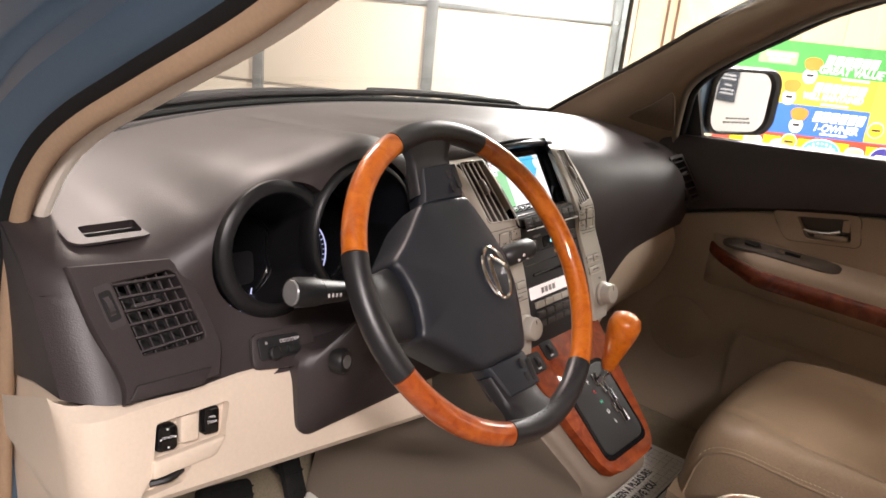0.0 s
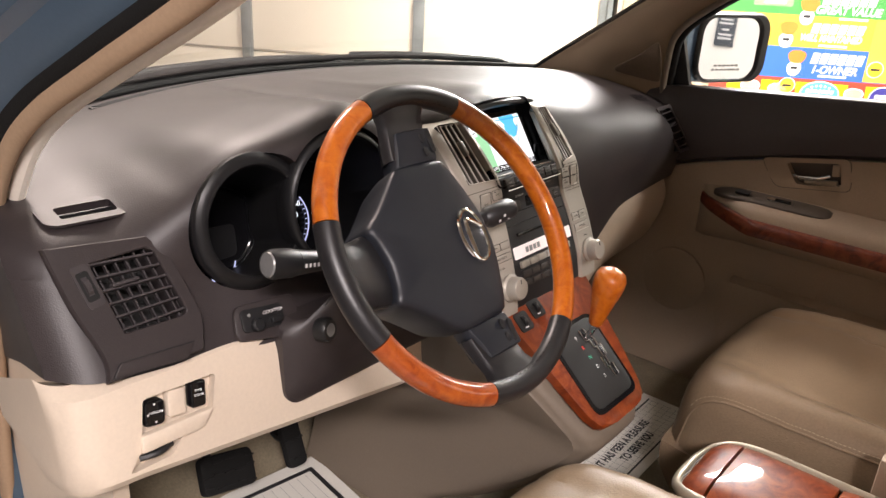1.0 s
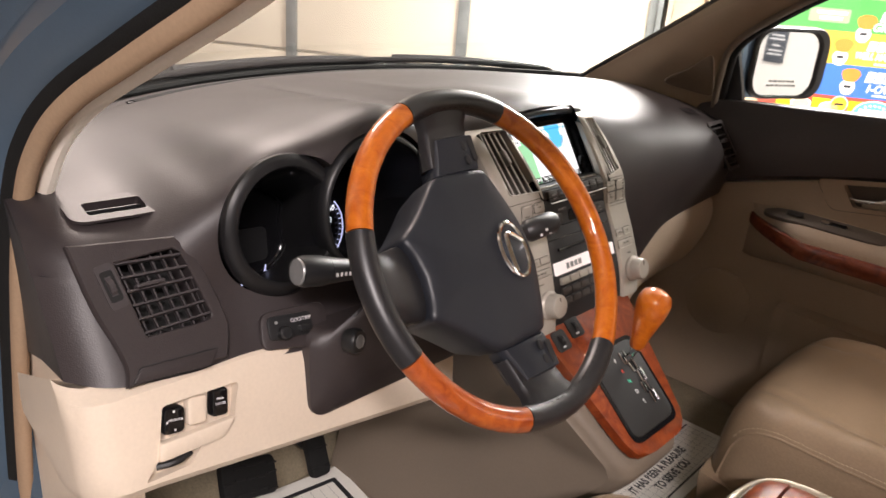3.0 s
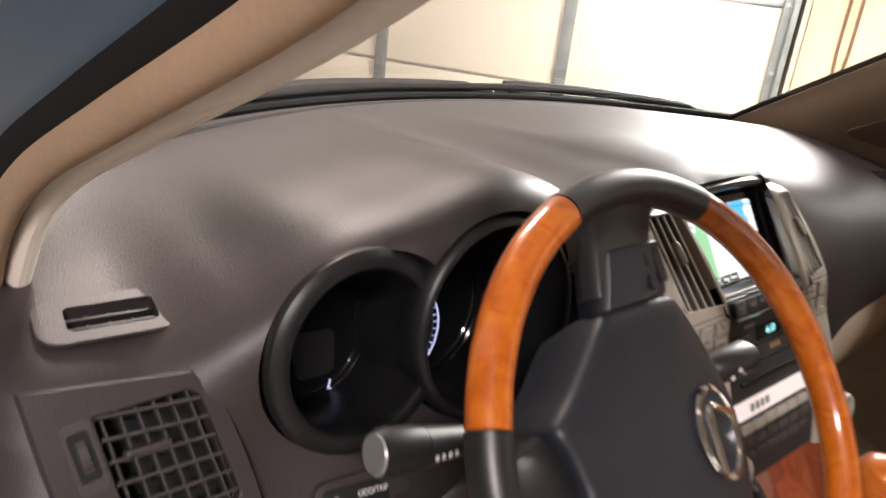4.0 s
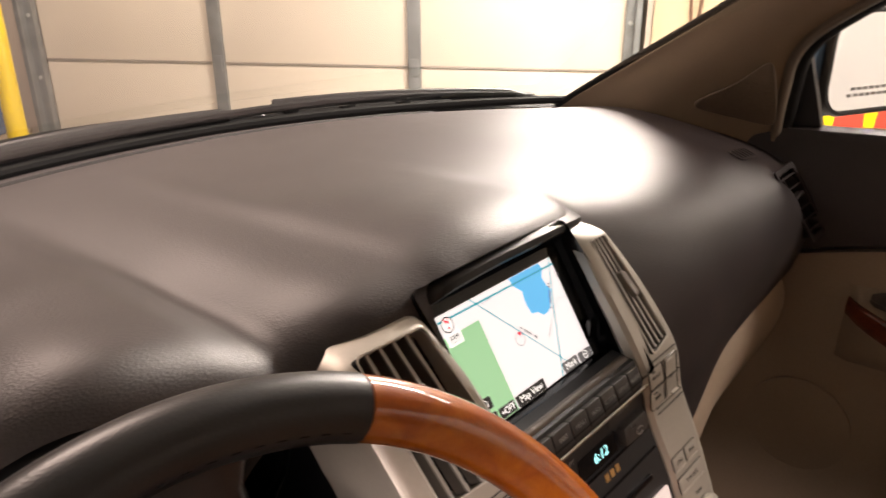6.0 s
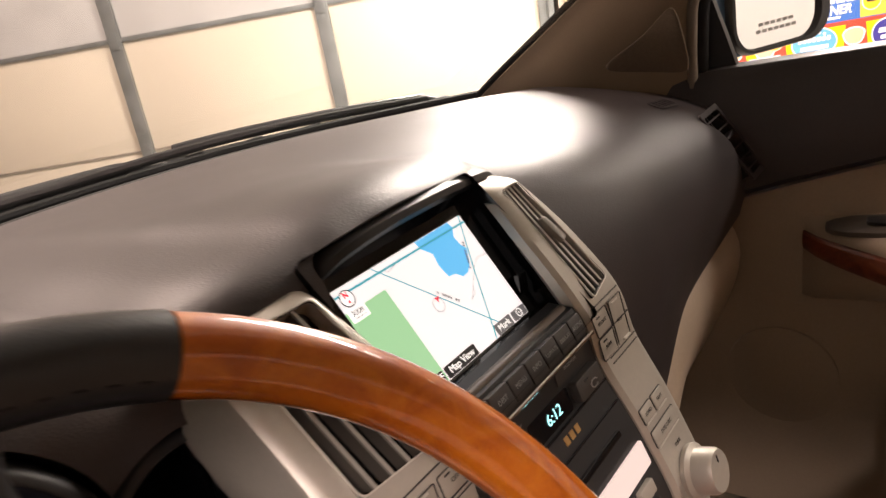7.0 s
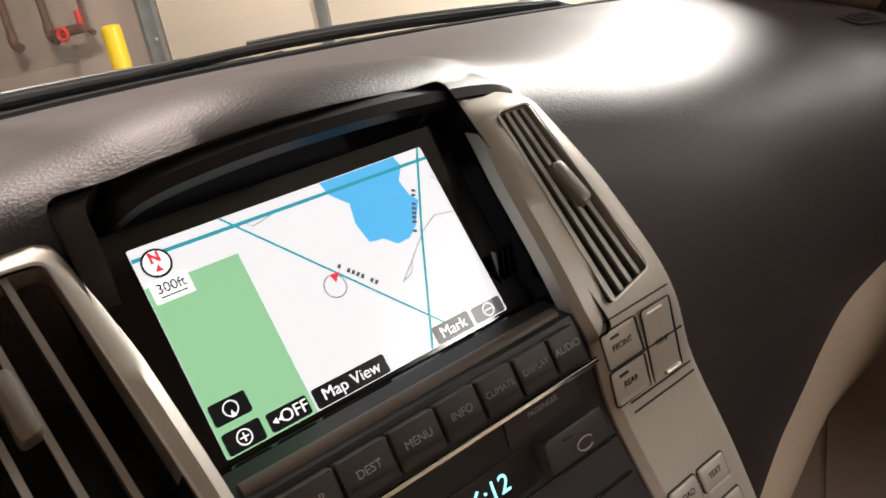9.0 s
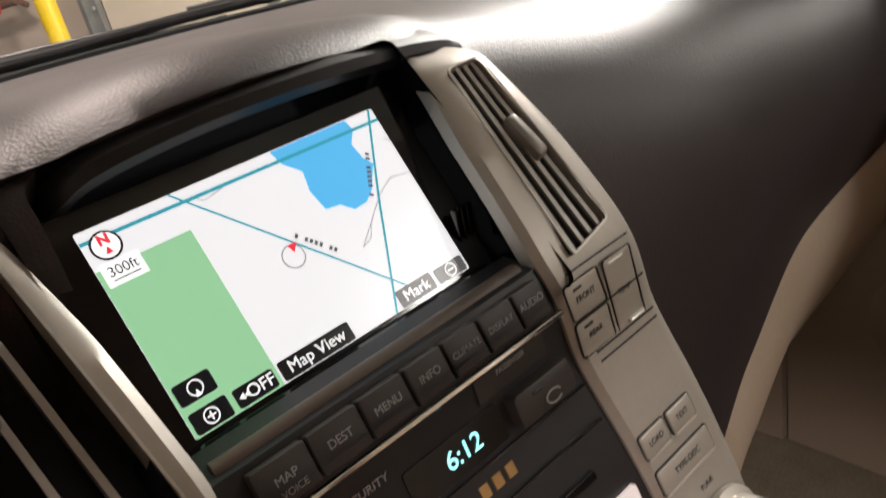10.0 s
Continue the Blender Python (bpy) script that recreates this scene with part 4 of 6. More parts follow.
def centre_stack():
    st = thing("centre_stack", "silver centre stack with navigation screen and dark radio", "centre stack")
    for side in (-1, 1):
        rings = []
        for s in [0.0272, 0.0282, 0.0298, 0.032, 0.0345, *np.linspace(0.038, 0.362, 44)]:
            so = s + (0.010 if side < 0 else 0.004) * (0.362 - s) / 0.336
            (y, z), (yo, zo) = stack_yz(s), stack_yz(so)
            wo, wi = half_out(so, side), half_in(s)
            r = max(0.0, (0.038 - s) / 0.011)
            r = 1 - math.sqrt(max(0.0, 1 - r * r))
            wo, wi, y, yo = wo - 0.012 * r, wi + 0.004 * r, y + 0.012 * r, yo + 0.012 * r
            rings.append([(side * wi, y + 0.014, z), (side * wi, y + 0.004, z), (side * (wi + 0.004), y, z), (side * (wo - 0.012), yo, zo), (side * (wo - 0.006), yo + 0.0015, zo), (side * (wo - 0.002), yo + 0.005, zo), (side * wo, yo + 0.012, zo), (side * wo, yo + float(np.interp(s, [0.026, 0.06, 0.1], [0.02, 0.05, 0.09])), zo)])
        col = part("side_panel", loft(rings), "silver", st, "satin silver side column")
        cut(col, [part("c", plate(VENTS[side][1], 0.09, 0, stack_m(VENTS[side][0], 0.091, -0.055)), "silver")])
        louvre(col, side)
        # climate and radio keys on the columns
        if side > 0:
            k = key(col, "front_defog_key", 0.0995, 0.166, 0.024, 0.017, "silver", 0.0003, "FRONT", 0.0042)
            key(k, "indicator", 0.096, 0.161, 0.007, 0.002, "ink", 0.0008)
            k = key(col, "rear_defog_key", 0.0995, 0.185, 0.024, 0.017, "silver", 0.0003, "REAR", 0.0042)
            key(k, "indicator", 0.096, 0.180, 0.007, 0.002, "ink", 0.0008)
            k = key(col, "temperature_rocker", 0.1255, 0.176, 0.021, 0.038, "silver", 0.0003, "TEMP", 0.0042)
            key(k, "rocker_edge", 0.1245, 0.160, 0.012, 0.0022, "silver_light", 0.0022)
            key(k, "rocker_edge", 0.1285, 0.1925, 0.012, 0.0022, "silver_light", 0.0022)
            for s in (0.153, 0.1755, 0.195, 0.2):
                part("joint", box((half_out(s) - half_in(s) - 0.02, 0.0009, 0.001), ((half_out(s) + half_in(s)) / 2, 0, 0), 0, stack_m(0, s)), "black", col, smooth=False)
            key(col, "load_key", 0.104, down(0.906), 0.02, 0.012, "silver", 0.0016, "LOAD", 0.0042)
            key(col, "text_key", 0.1265, down(0.906), 0.02, 0.012, "silver", 0.0016, "TEXT", 0.004)
            key(col, "track_rocker", 0.117, down(0.887), 0.044, 0.013, "silver", 0.0016, "TYPE-DISC", 0.0045)
            for x, sk, w in ((0.104, down(0.900), 0.018), (0.1265, down(0.900), 0.018), (0.117, down(0.8805), 0.042)):
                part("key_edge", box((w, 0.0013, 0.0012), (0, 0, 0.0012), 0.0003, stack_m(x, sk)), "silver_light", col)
            words("TUNE", 0.0042, "ink", stack_m(0.124, down(0.869), 0.0004), col)
        else:
            k = key(col, "auto_key", -0.101, 0.166, 0.026, 0.015, "silver", 0.0003, "OFF", 0.0042)
            key(k, "indicator", -0.106, 0.161, 0.006, 0.002, "ink", 0.0008)
            k = key(col, "off_key", -0.101, 0.185, 0.026, 0.015, "silver", 0.0003, "AUTO", 0.0042)
            k = key(col, "temperature_rocker", -0.132, 0.176, 0.026, 0.036, "silver", 0.0003, "TEMP", 0.0042)
            key(k, "rocker_edge", -0.132, 0.160, 0.015, 0.0022, "silver_light", 0.0022)
            key(k, "rocker_edge", -0.132, 0.1925, 0.015, 0.0022, "silver_light", 0.0022)
            key(col, "scan_key", -0.136, down(0.906), 0.03, 0.011, "silver", 0.0014, "SCAN", 0.005)
            key(col, "eject_key", -0.108, down(0.906), 0.022, 0.011, "silver", 0.0014)
            key(col, "seek_rocker", -0.124, down(0.889), 0.052, 0.011, "silver", 0.0014, "SEEK-TRACK", 0.0045)
            words("POWER VOL", 0.0042, "ink", stack_m(-0.132, down(0.874), 0.0004), col)
            for s in (0.153, 0.205):
                part("joint", box((half_out(s, -1) - half_in(s) - 0.02, 0.0009, 0.001), (-(half_out(s, -1) + half_in(s)) / 2, 0, 0), 0, stack_m(0, s)), "black", col, smooth=False)
        k = part("radio_knob", lathe([(0.022, 0), (0.0225, 0.004), (0.019, 0.007), (0.0185, 0.02), (0.0165, 0.0235), (0.006, 0.0245)], 30, stack_m(0.127 if side > 0 else -0.117, down(0.842))), "silver", st, "round silver radio knob")
        part("knob_dot", box((0.0014, 0.006, 0.0006), (0, 0.011, 0.0245), 0, stack_m(0.127 if side > 0 else -0.117, down(0.842))), "ink", k, smooth=False)
    # dark middle: screen well, keys, clock, radio
    well = stack_m(0, 0.084)
    part("screen_well", tray(outline(0.19, 0.148, 0.006), 0.05, well @ pose(0, 0, -0.002)), "gloss", st, "glossy black screen surround")
    part("ledge", tube([(-0.079, -0.030, 1.0005), (0.079, -0.030, 1.0005)], 0.0038, 10, squash=0.8), "ledge", st)
    for k in range(4):
        part("well_rib", box((0.0016, 0.004, 0.024), (0.0775 + 0.0036 * k, 0.004, 1.013), 0.0006, None), "gloss", st)
    part("screen_sill", box((0.164, 0.032, 0.004), (0, -0.013, 0.9945), 0.001), "gloss", st)
    radio = part("radio", loft([[(x, stack_yz(s)[0] + d, stack_yz(s)[1]) for x, d in ((-half_in(s) - 0.003, 0.028), (-half_in(s) - 0.001, 0.006), (half_in(s) + 0.001, 0.006), (half_in(s) + 0.003, 0.028))] for s in np.linspace(0.146, 0.36, 30)]), "black", st, "matt black radio face")
    edges = (-0.073, -0.049, -0.0255, -0.003, 0.018, 0.0385, 0.0595, 0.078)
    for (x0, x1), txt in zip(zip(edges, edges[1:]), ("MAP", "DEST", "MENU", "INFO", "CLIMATE", "DISPLAY", "AUDIO")):
        b = part("menu_key", plate(outline(x1 - x0 - 0.0012, 0.0165, 0.001), 0.007, 0.001, stack_m((x0 + x1) / 2, 0.1545, -0.007)), "radio_key", radio)
        words(txt, 0.0048 if len(txt) < 6 else 0.004, "grey_print", stack_m((x0 + x1) / 2, 0.154, 0.0003), b)
        if txt == "MAP":
            words("VOICE", 0.0038, "grey_print", stack_m((x0 + x1) / 2 + 0.001, 0.1592, 0.0003), b)
    part("chrome_strip", tube([tuple(stack_m(x, 0.1655, 0.001).translation) for x in (-0.073, 0.0, 0.081)], 0.0016, 8), "chrome", radio)
    words("SECURITY", 0.0052, "grey_print", stack_m(-0.036, 0.181, -0.0048), radio)
    f = part("passenger_lamp", plate(outline(0.044, 0.012, 0.001), 0.0008, 0, stack_m(0.049, 0.176, -0.0058)), "radio_key", radio)
    words("PASSENGER", 0.0035, "grey_print", stack_m(0.049, 0.1735, -0.0048), f)
    k = part("recirculation_key", plate(outline(0.037, 0.016, 0.003), 0.008, 0.0015, stack_m(0.058, 0.1935, -0.006)), "radio_key", radio)
    key(k, "indicator", 0.053, 0.1895, 0.007, 0.002, "gloss", 0.0024)
    part("key_symbol", tube([tuple(stack_m(0.061 + 0.005 * math.cos(a), 0.1965 - 0.003 * math.sin(a), 0.0024).translation) for a in np.linspace(0.4, 5.6, 10)], 0.0005, 5), "grey_print", k)
    k = part("airflow_key", plate(outline(0.03, 0.016, 0.003), 0.008, 0.0015, stack_m(-0.058, 0.1935, -0.006)), "radio_key", radio)
    clock = part("clock_window", plate(outline(0.054, 0.018, 0.002), 0.002, 0, stack_m(0.008, 0.1935, -0.0063)), "gloss", radio)
    words("6:12", 0.0118, glow("clock_digits", (0.35, 0.95, 1.0), 2.2), stack_m(0.011, 0.1935, -0.0038), clock)
    for s in (0.2045, 0.223):
        part("joint", box((0.166, 0.001, 0.002), (0, 0, -0.0035), 0, stack_m(0, s)), "gloss", radio, smooth=False)
    part("disc_slot", box((0.13, 0.005, 0.004), (0, 0, -0.004), 0.001, stack_m(0.0, down(0.912))), "gloss", radio)
    for i in range(3):
        part("maker_mark", box((0.005, 0.006, 0.001), (-0.008 + i * 0.008, 0, 0), 0, stack_m(0.02, 0.2135, -0.0053)), "brass", radio, smooth=False)
    disp = part("radio_display", plate(outline(0.168, 0.02, 0.002), 0.002, 0, stack_m(0.0, down(0.886), -0.005)), "paper_label", radio, "pale lit radio display")
    for i in range(4):
        part("display_mark", box((0.008, 0.009, 0.0004), (-0.05 + i * 0.011, 0, 0.0003), 0, stack_m(0, down(0.886), -0.0028)), "grey_print", disp, smooth=False)
    for j in range(3):
        for i in range(6):
            part("preset_key", plate(outline(0.022, 0.011, 0.0015), 0.006, 0.001, stack_m(-0.0625 + 0.025 * i, down(0.866 - 0.0155 * j), -0.007)), "radio_key" if j else "silver", radio)
    return st


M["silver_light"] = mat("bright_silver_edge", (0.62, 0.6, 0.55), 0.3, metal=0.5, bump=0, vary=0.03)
# lit and shaded tones of the same slat
M["slat"] = mat("vent_slat_lit", (0.36, 0.34, 0.31), 0.35, metal=0.45, bump=0, vary=0.06)
M["slat_shaded"] = mat("slat_shaded_grey", (0.075, 0.066, 0.056), 0.5, bump=0, vary=0.06)
M["tab_grey"] = mat("tab_grey_plastic", (0.2, 0.185, 0.165), 0.35, metal=0.3, bump=0, vary=0.06)
M["ledge"] = mat("brown_ledge", (0.09, 0.068, 0.052), 0.45, bump=0.05)
M["radio_key"] = mat("radio_key", (0.034, 0.029, 0.026), 0.5, bump=0.05, bump_scale=900)
M["brass"] = mat("dull_gold_print", (0.35, 0.2, 0.07), 0.4, bump=0)
M["paper_label"] = glow("display_glow", (1.0, 0.86, 0.82), 0.8)
stack = centre_stack()


def navigation_screen():
    """The lit map: flat pieces laid a hair above one another."""
    m = plane_pose((0, 0.0204, 1.0358), (1, 0, 0), (0, 0.0513, 0.079))
    n = thing("navigation_screen", "lit navigation screen showing a street map", "screen", m)
    lit = {k: glow("map_" + k, c, e * 1.25) for k, c, e in (("white", (0.93, 0.92, 0.95), 0.97), ("green", (0.38, 0.76, 0.43), 0.8), ("blue", (0.1, 0.5, 0.9), 1.0), ("road", (0.05, 0.42, 0.52), 0.8), ("line", (0.45, 0.45, 0.47), 0.7), ("black", (0.02, 0.02, 0.025), 0.25), ("grey", (0.25, 0.25, 0.26), 0.4), ("red", (0.85, 0.05, 0.08), 1.0), ("ink", (0.06, 0.06, 0.07), 0.3), ("label", (0.95, 0.95, 0.95), 1.2))}
    part("bezel", frame_ring(outline(0.176, 0.108, 0.004), outline(0.147, 0.0907, 0.001), 0.003, pose(0, 0, -0.0026)), "gloss", n)
    base = part("display", plate(outline(0.1472, 0.0909, 0.001), 0.002, 0, pose(0, 0, -0.002)), lit["white"], n)

    def flat(name, pts, colour, h, parent=base):
        bm = bmesh.new()
        bm.faces.new([bm.verts.new((x / 1000, y / 1000, h)) for x, y in pts])
        bmesh.ops.triangulate(bm, faces=bm.faces[:])
        return part(name, bm, lit[colour], parent, smooth=False)

    def line(name, pts, w, colour, h):
        for (x0, y0), (x1, y1) in zip(pts, pts[1:]):
            d = Vector((y0 - y1, x1 - x0)).normalized() * w / 2
            flat(name, [(x0 + d.x, y0 + d.y), (x1 + d.x, y1 + d.y), (x1 - d.x, y1 - d.y), (x0 - d.x, y0 - d.y)], colour, h)

    flat("park", [(-73.3, 28.5), (-33.2, 28.5), (-33.2, -45.3), (-73.3, -45.3)], "green", 0.0002)
    flat("lake", [(15, 45), (57, 45), (58.6, 39.5), (53.5, 33), (55, 25), (58.2, 20.7), (50, 9.7), (44, 5.5), (36.8, 5), (31.5, 9.9), (24, 11), (21.9, 21.5), (24, 31), (17, 38)], "blue", 0.0003)
    line("main_road", [(-73.3, 40.4), (73.3, 39)], 1.7, "road", 0.0005)
    line("diagonal_road", [(-34, 45.2), (40, -38)], 1.0, "road", 0.0005)
    line("cross_road", [(71.5, 45.2), (51.2, 6), (27, -45.2)], 1.3, "road", 0.00055)
    line("side_street", [(52, 6), (62, 11), (73, 9)], 0.5, "line", 0.0004)
    line("side_street", [(52, 6), (40, -4), (30, -12), (36, -10), (40, -4)], 0.5, "line", 0.0004)
    line("side_street", [(-26, 41), (-22, 37), (-12, 39)], 0.5, "line", 0.0004)
    line("side_street", [(70, 30), (73, 27)], 0.5, "line", 0.0004)
    ring = [(-1 + 5.2 * math.cos(a), -1 + 5.2 * math.sin(a)) for a in np.linspace(0, 2 * math.pi, 28)]
    line("place_ring", ring, 0.7, "line", 0.0006)
    flat("place_arrow", [(-1.4, 4.6), (3.6, 4.2), (0.2, 0.2)], "red", 0.0007)
    disc = lambda x, y, r: [(x + r * math.cos(a), y + r * math.sin(a)) for a in np.linspace(0, 2 * math.pi, 26, endpoint=False)]
    c = flat("compass", disc(-64.8, 36.6, 6.2), "ink", 0.0008)
    flat("compass_face", disc(-64.8, 36.6, 5.2), "label", 0.0009, c)
    flat("compass_arrow", [(-66.5, 33), (-63.2, 33), (-64.8, 36)], "red", 0.001, c)
    words("N", 0.0058, lit["red"], pose(-0.0648, 0.0388, 0.001), c, bold=0.0003)
    s = flat("scale_label", [(-71.5, 30), (-55.5, 30), (-55.5, 20.5), (-71.5, 20.5)], "label", 0.0006)
    words("300ft", 0.0058, lit["ink"], pose(-0.0635, 0.026, 0.0008), s)
    line("scale_bar", [(-69, 22.6), (-58, 22.6)], 0.5, "ink", 0.0008)
    # street names as plain bars, one for each letter
    for x, y, turn, runs in ((11.5, -0.6, -46, (1, 4, 2)), (53.0, 17.0, 62, (1, 5, 2))):
        c, s = math.cos(math.radians(turn)), math.sin(math.radians(turn))
        a = -1.15 * (sum(runs) + len(runs) - 1)
        for run in runs:
            for i in range(run):
                line("street_name", [(x + a * c, y + a * s), (x + (a + 1.5) * c, y + (a + 1.5) * s)], 2.2, "grey", 0.0008)
                a += 2.3
            a += 2.3

    def soft(x0, x1, y0, y1, colour):
        return part("map_button", plate([(a + (x0 + x1) / 2000, b + (y0 + y1) / 2000) for a, b in outline((x1 - x0) / 1000, (y1 - y0) / 1000, 0.0012)], 0.0007, 0, pose(0, 0, 0.0003)), lit[colour], base)

    b = soft(-72, -56.4, -32.6, -23.6, "black")
    part("button_ring", tube([(-0.064 + 0.003 * math.cos(a), -0.028 + 0.003 * math.sin(a), 0.0011) for a in np.linspace(0, 6.28, 18)], 0.0003, 5), lit["label"], b)
    flat("button_arrow", [(-65.2, -31.5), (-62.8, -31.5), (-64, -28.5)], "label", 0.0012, b)
    for x0, x1, y0, y1, plus in ((-72, -56, -44.8, -35.8, True), (54.5, 72, -45, -37.2, False)):
        b = soft(x0, x1, y0, y1, "black" if plus else "grey")
        cx, cy = (x0 + x1) / 2000, (y0 + y1) / 2000
        part("button_ring", tube([(cx + 0.003 * math.cos(a), cy + 0.003 * math.sin(a), 0.0011) for a in np.linspace(0, 6.28, 18)], 0.0003, 5), lit["label"], b)
        part("button_sign", box((0.0036, 0.0006, 0.0002), (cx, cy, 0.0012)) if not plus else join(box((0.0036, 0.0006, 0.0002), (cx, cy, 0.0012)), box((0.0006, 0.0036, 0.0002), (cx, cy, 0.0013))), lit["label"], b, smooth=False)
    b = soft(-53.4, -35.2, -44.6, -36.5, "black")
    words("OFF", 0.0072, lit["label"], pose(-0.042, -0.0406, 0.0011), b)
    for dx in (0, 2.4):
        flat("button_arrow", [(-52 + dx, -40.6), (-49.6 + dx, -39.2), (-49.6 + dx, -42)], "label", 0.0011, b)
    b = soft(-32.4, 3.8, -45, -36.3, "black")
    words("Map View", 0.0072, lit["label"], pose(-0.0143, -0.0406, 0.0011), b)
    b = soft(31.2, 52.2, -45.2, -36.6, "grey")
    words("Mark", 0.0072, lit["label"], pose(0.0417, -0.041, 0.0011), b)


navigation_screen()


# ---- lower console and selector ----
GATE = plane_pose((-0.002, -0.192, 0.703), (1, 0, 0), (0, 0.105, 0.095))


def lower_console():
    con = thing("lower_console", "lower console below the centre stack, coloured dark for its shade", "console")
    rings = []
    for y, z, h, b in ((-0.068, 0.795, 0.158, 0.3), (-0.10, 0.775, 0.153, 0.26), (-0.17, 0.71, 0.138, 0.2), (-0.22, 0.66, 0.118, 0.2), (-0.255, 0.622, 0.102, 0.16), (-0.268, 0.602, 0.094, 0.14), (-0.264, 0.575, 0.092, 0.14), (-0.2, 0.5, 0.1, 0.16), (-0.09, 0.41, 0.112, 0.2), (0.02, 0.345, 0.13, 0.24), (0.06, 0.29, 0.15, 0.3)):
        rings.append([tuple(q) for q in curve([(-h - 0.02, 0.36, z - 0.02), (-h - 0.014, 0.2, z), (-h - 0.008, y + 0.075, z), (-h, y + 0.028, z), (-h + 0.022, y + 0.004, z), (-h * 0.4, y, z), (h * 0.4, y, z), (h - 0.022, y + 0.004, z), (h, y + 0.028, z), (h + 0.008, y + 0.075, z), (h + 0.014, 0.2, z), (h + 0.02, 0.36, z - 0.02)], 45)])
    rings = [[tuple(q) for q in row] for row in np.transpose([curve(np.array(col), 40) for col in np.transpose(np.array(rings), (1, 0, 2))], (1, 0, 2))]
    part("body", loft(rings), "taupe_shaded", con)
    w = part("wood_panel", loft([[(sx, v, d) for sx, d in ((-h, -0.008), (-h, 0.008), (-h + 0.006, 0.012), (h - 0.006, 0.012), (h, 0.008), (h, -0.008))] for v, h in ((0.155, 0.13), (0.11, 0.122), (0.04, 0.107), (-0.04, 0.092), (-0.08, 0.083), (-0.1, 0.072), (-0.109, 0.058), (-0.112, 0.04))], m=GATE), "redwood", con, "glossy reddish burl wood panel")
    g = part("gate_plate", plate(quad(((0.058, 0.07), (-0.066, 0.07), (-0.064, -0.072), (0.056, -0.072)), 0.02, 7), 0.006, 0.003, GATE @ pose(0.0, -0.01, 0.010)), "gate_black", con, "matt black selector gate plate")
    part("plate_edge", frame_ring(quad(((0.064, 0.076), (-0.072, 0.076), (-0.07, -0.08), (0.062, -0.08)), 0.022, 7), quad(((0.057, 0.069), (-0.065, 0.069), (-0.063, -0.071), (0.055, -0.071)), 0.02, 7), 0.004, GATE @ pose(0.0, -0.01, 0.010)), "gloss", g)
    steps = [(0.012, 0.045), (0.012, 0.025), (0.022, 0.025), (0.022, 0.008), (0.03, 0.008), (0.03, -0.012), (0.022, -0.012), (0.022, -0.03), (0.03, -0.03), (0.03, -0.05)]
    part("gate_slot", tube([(x, y, 0.0165) for x, y in steps], 0.0055, 8, squash=0.25, m=GATE), "gloss", g)
    for o in (-0.0065, 0.0065):
        part("gate_edge", tube([(x + o, y, 0.0172) for x, y in steps], 0.0011, 6, m=GATE), "chrome", g)
    for i, (ch, k) in enumerate((("P", "white"), ("R", "red_print"), ("N", "green_print"), ("D", "white"), ("S", "white"))):
        words(ch, 0.0095, k, GATE @ pose(-0.012 + 0.003 * i, 0.036 - 0.019 * i, 0.0165), g)
    for x, y in ((-0.096, 0.105), (-0.052, 0.115)):
        s = part("seat_heater_switch", plate(outline(0.034, 0.034, 0.006), 0.004, 0.0015, GATE @ pose(x, y, 0.010)), "gate_black", con)
        part("heater_wheel", lathe([(0.010, -0.004), (0.011, 0), (0.010, 0.004)], 18, GATE @ pose(x, y, 0.009, 0, 90, 0)), "black", s)
        part("heater_mark", box((0.008, 0.002, 0.0005), (x - 0.004, y - 0.011, 0.0165), 0, GATE), "white", s, smooth=False)
    sel = thing("gear_selector", "gear selector with orange burl wood knob on chrome stem", "gear selector")
    part("stem", tube([(0.012, -0.176, 0.722), (0.012, -0.19, 0.752), (0.012, -0.194, 0.766)], [0.0055, 0.006, 0.0095], 14), "chrome", sel)
    base, tip = Vector((0.012, -0.194, 0.766)), Vector((0.014, -0.214, 0.872))
    axis = (tip - base).normalized()
    m = plane_pose(base, (1, 0, 0), axis.cross(Vector((1, 0, 0))))
    L = (tip - base).length
    prof = [(0.0105, 0), (0.0125, 0.004), (0.015, 0.02), (0.0195, 0.042), (0.0245, 0.064), (0.0268, 0.08), (0.0262, 0.092), (0.022, 0.101), (0.013, 0.1065), (0.004, 0.108)]
    part("knob", lathe([(r, h * L / 0.108) for r, h in prof], 28, m if (m @ Vector((0, 0, 1)) - base).dot(axis) > 0 else m @ pose(0, 0, 0, 180)), "wood", sel, "pear shaped burl wood knob")


# colour lowered to carry the shadow that lies on the console side
M["taupe_shaded"] = mat("shaded_taupe_plastic", (0.17, 0.137, 0.104), 0.55, vary=0.06, bump=0.2, bump_scale=700, dist=0.0005)
M["gate_black"] = mat("matt_gate_black", (0.012, 0.012, 0.012), 0.65, bump=0.15, bump_scale=800, dist=0.0003)
M["red_print"] = mat("red_print", (0.7, 0.05, 0.03), 0.5, bump=0)
M["green_print"] = mat("green_print", (0.05, 0.55, 0.35), 0.5, bump=0)
lower_console()


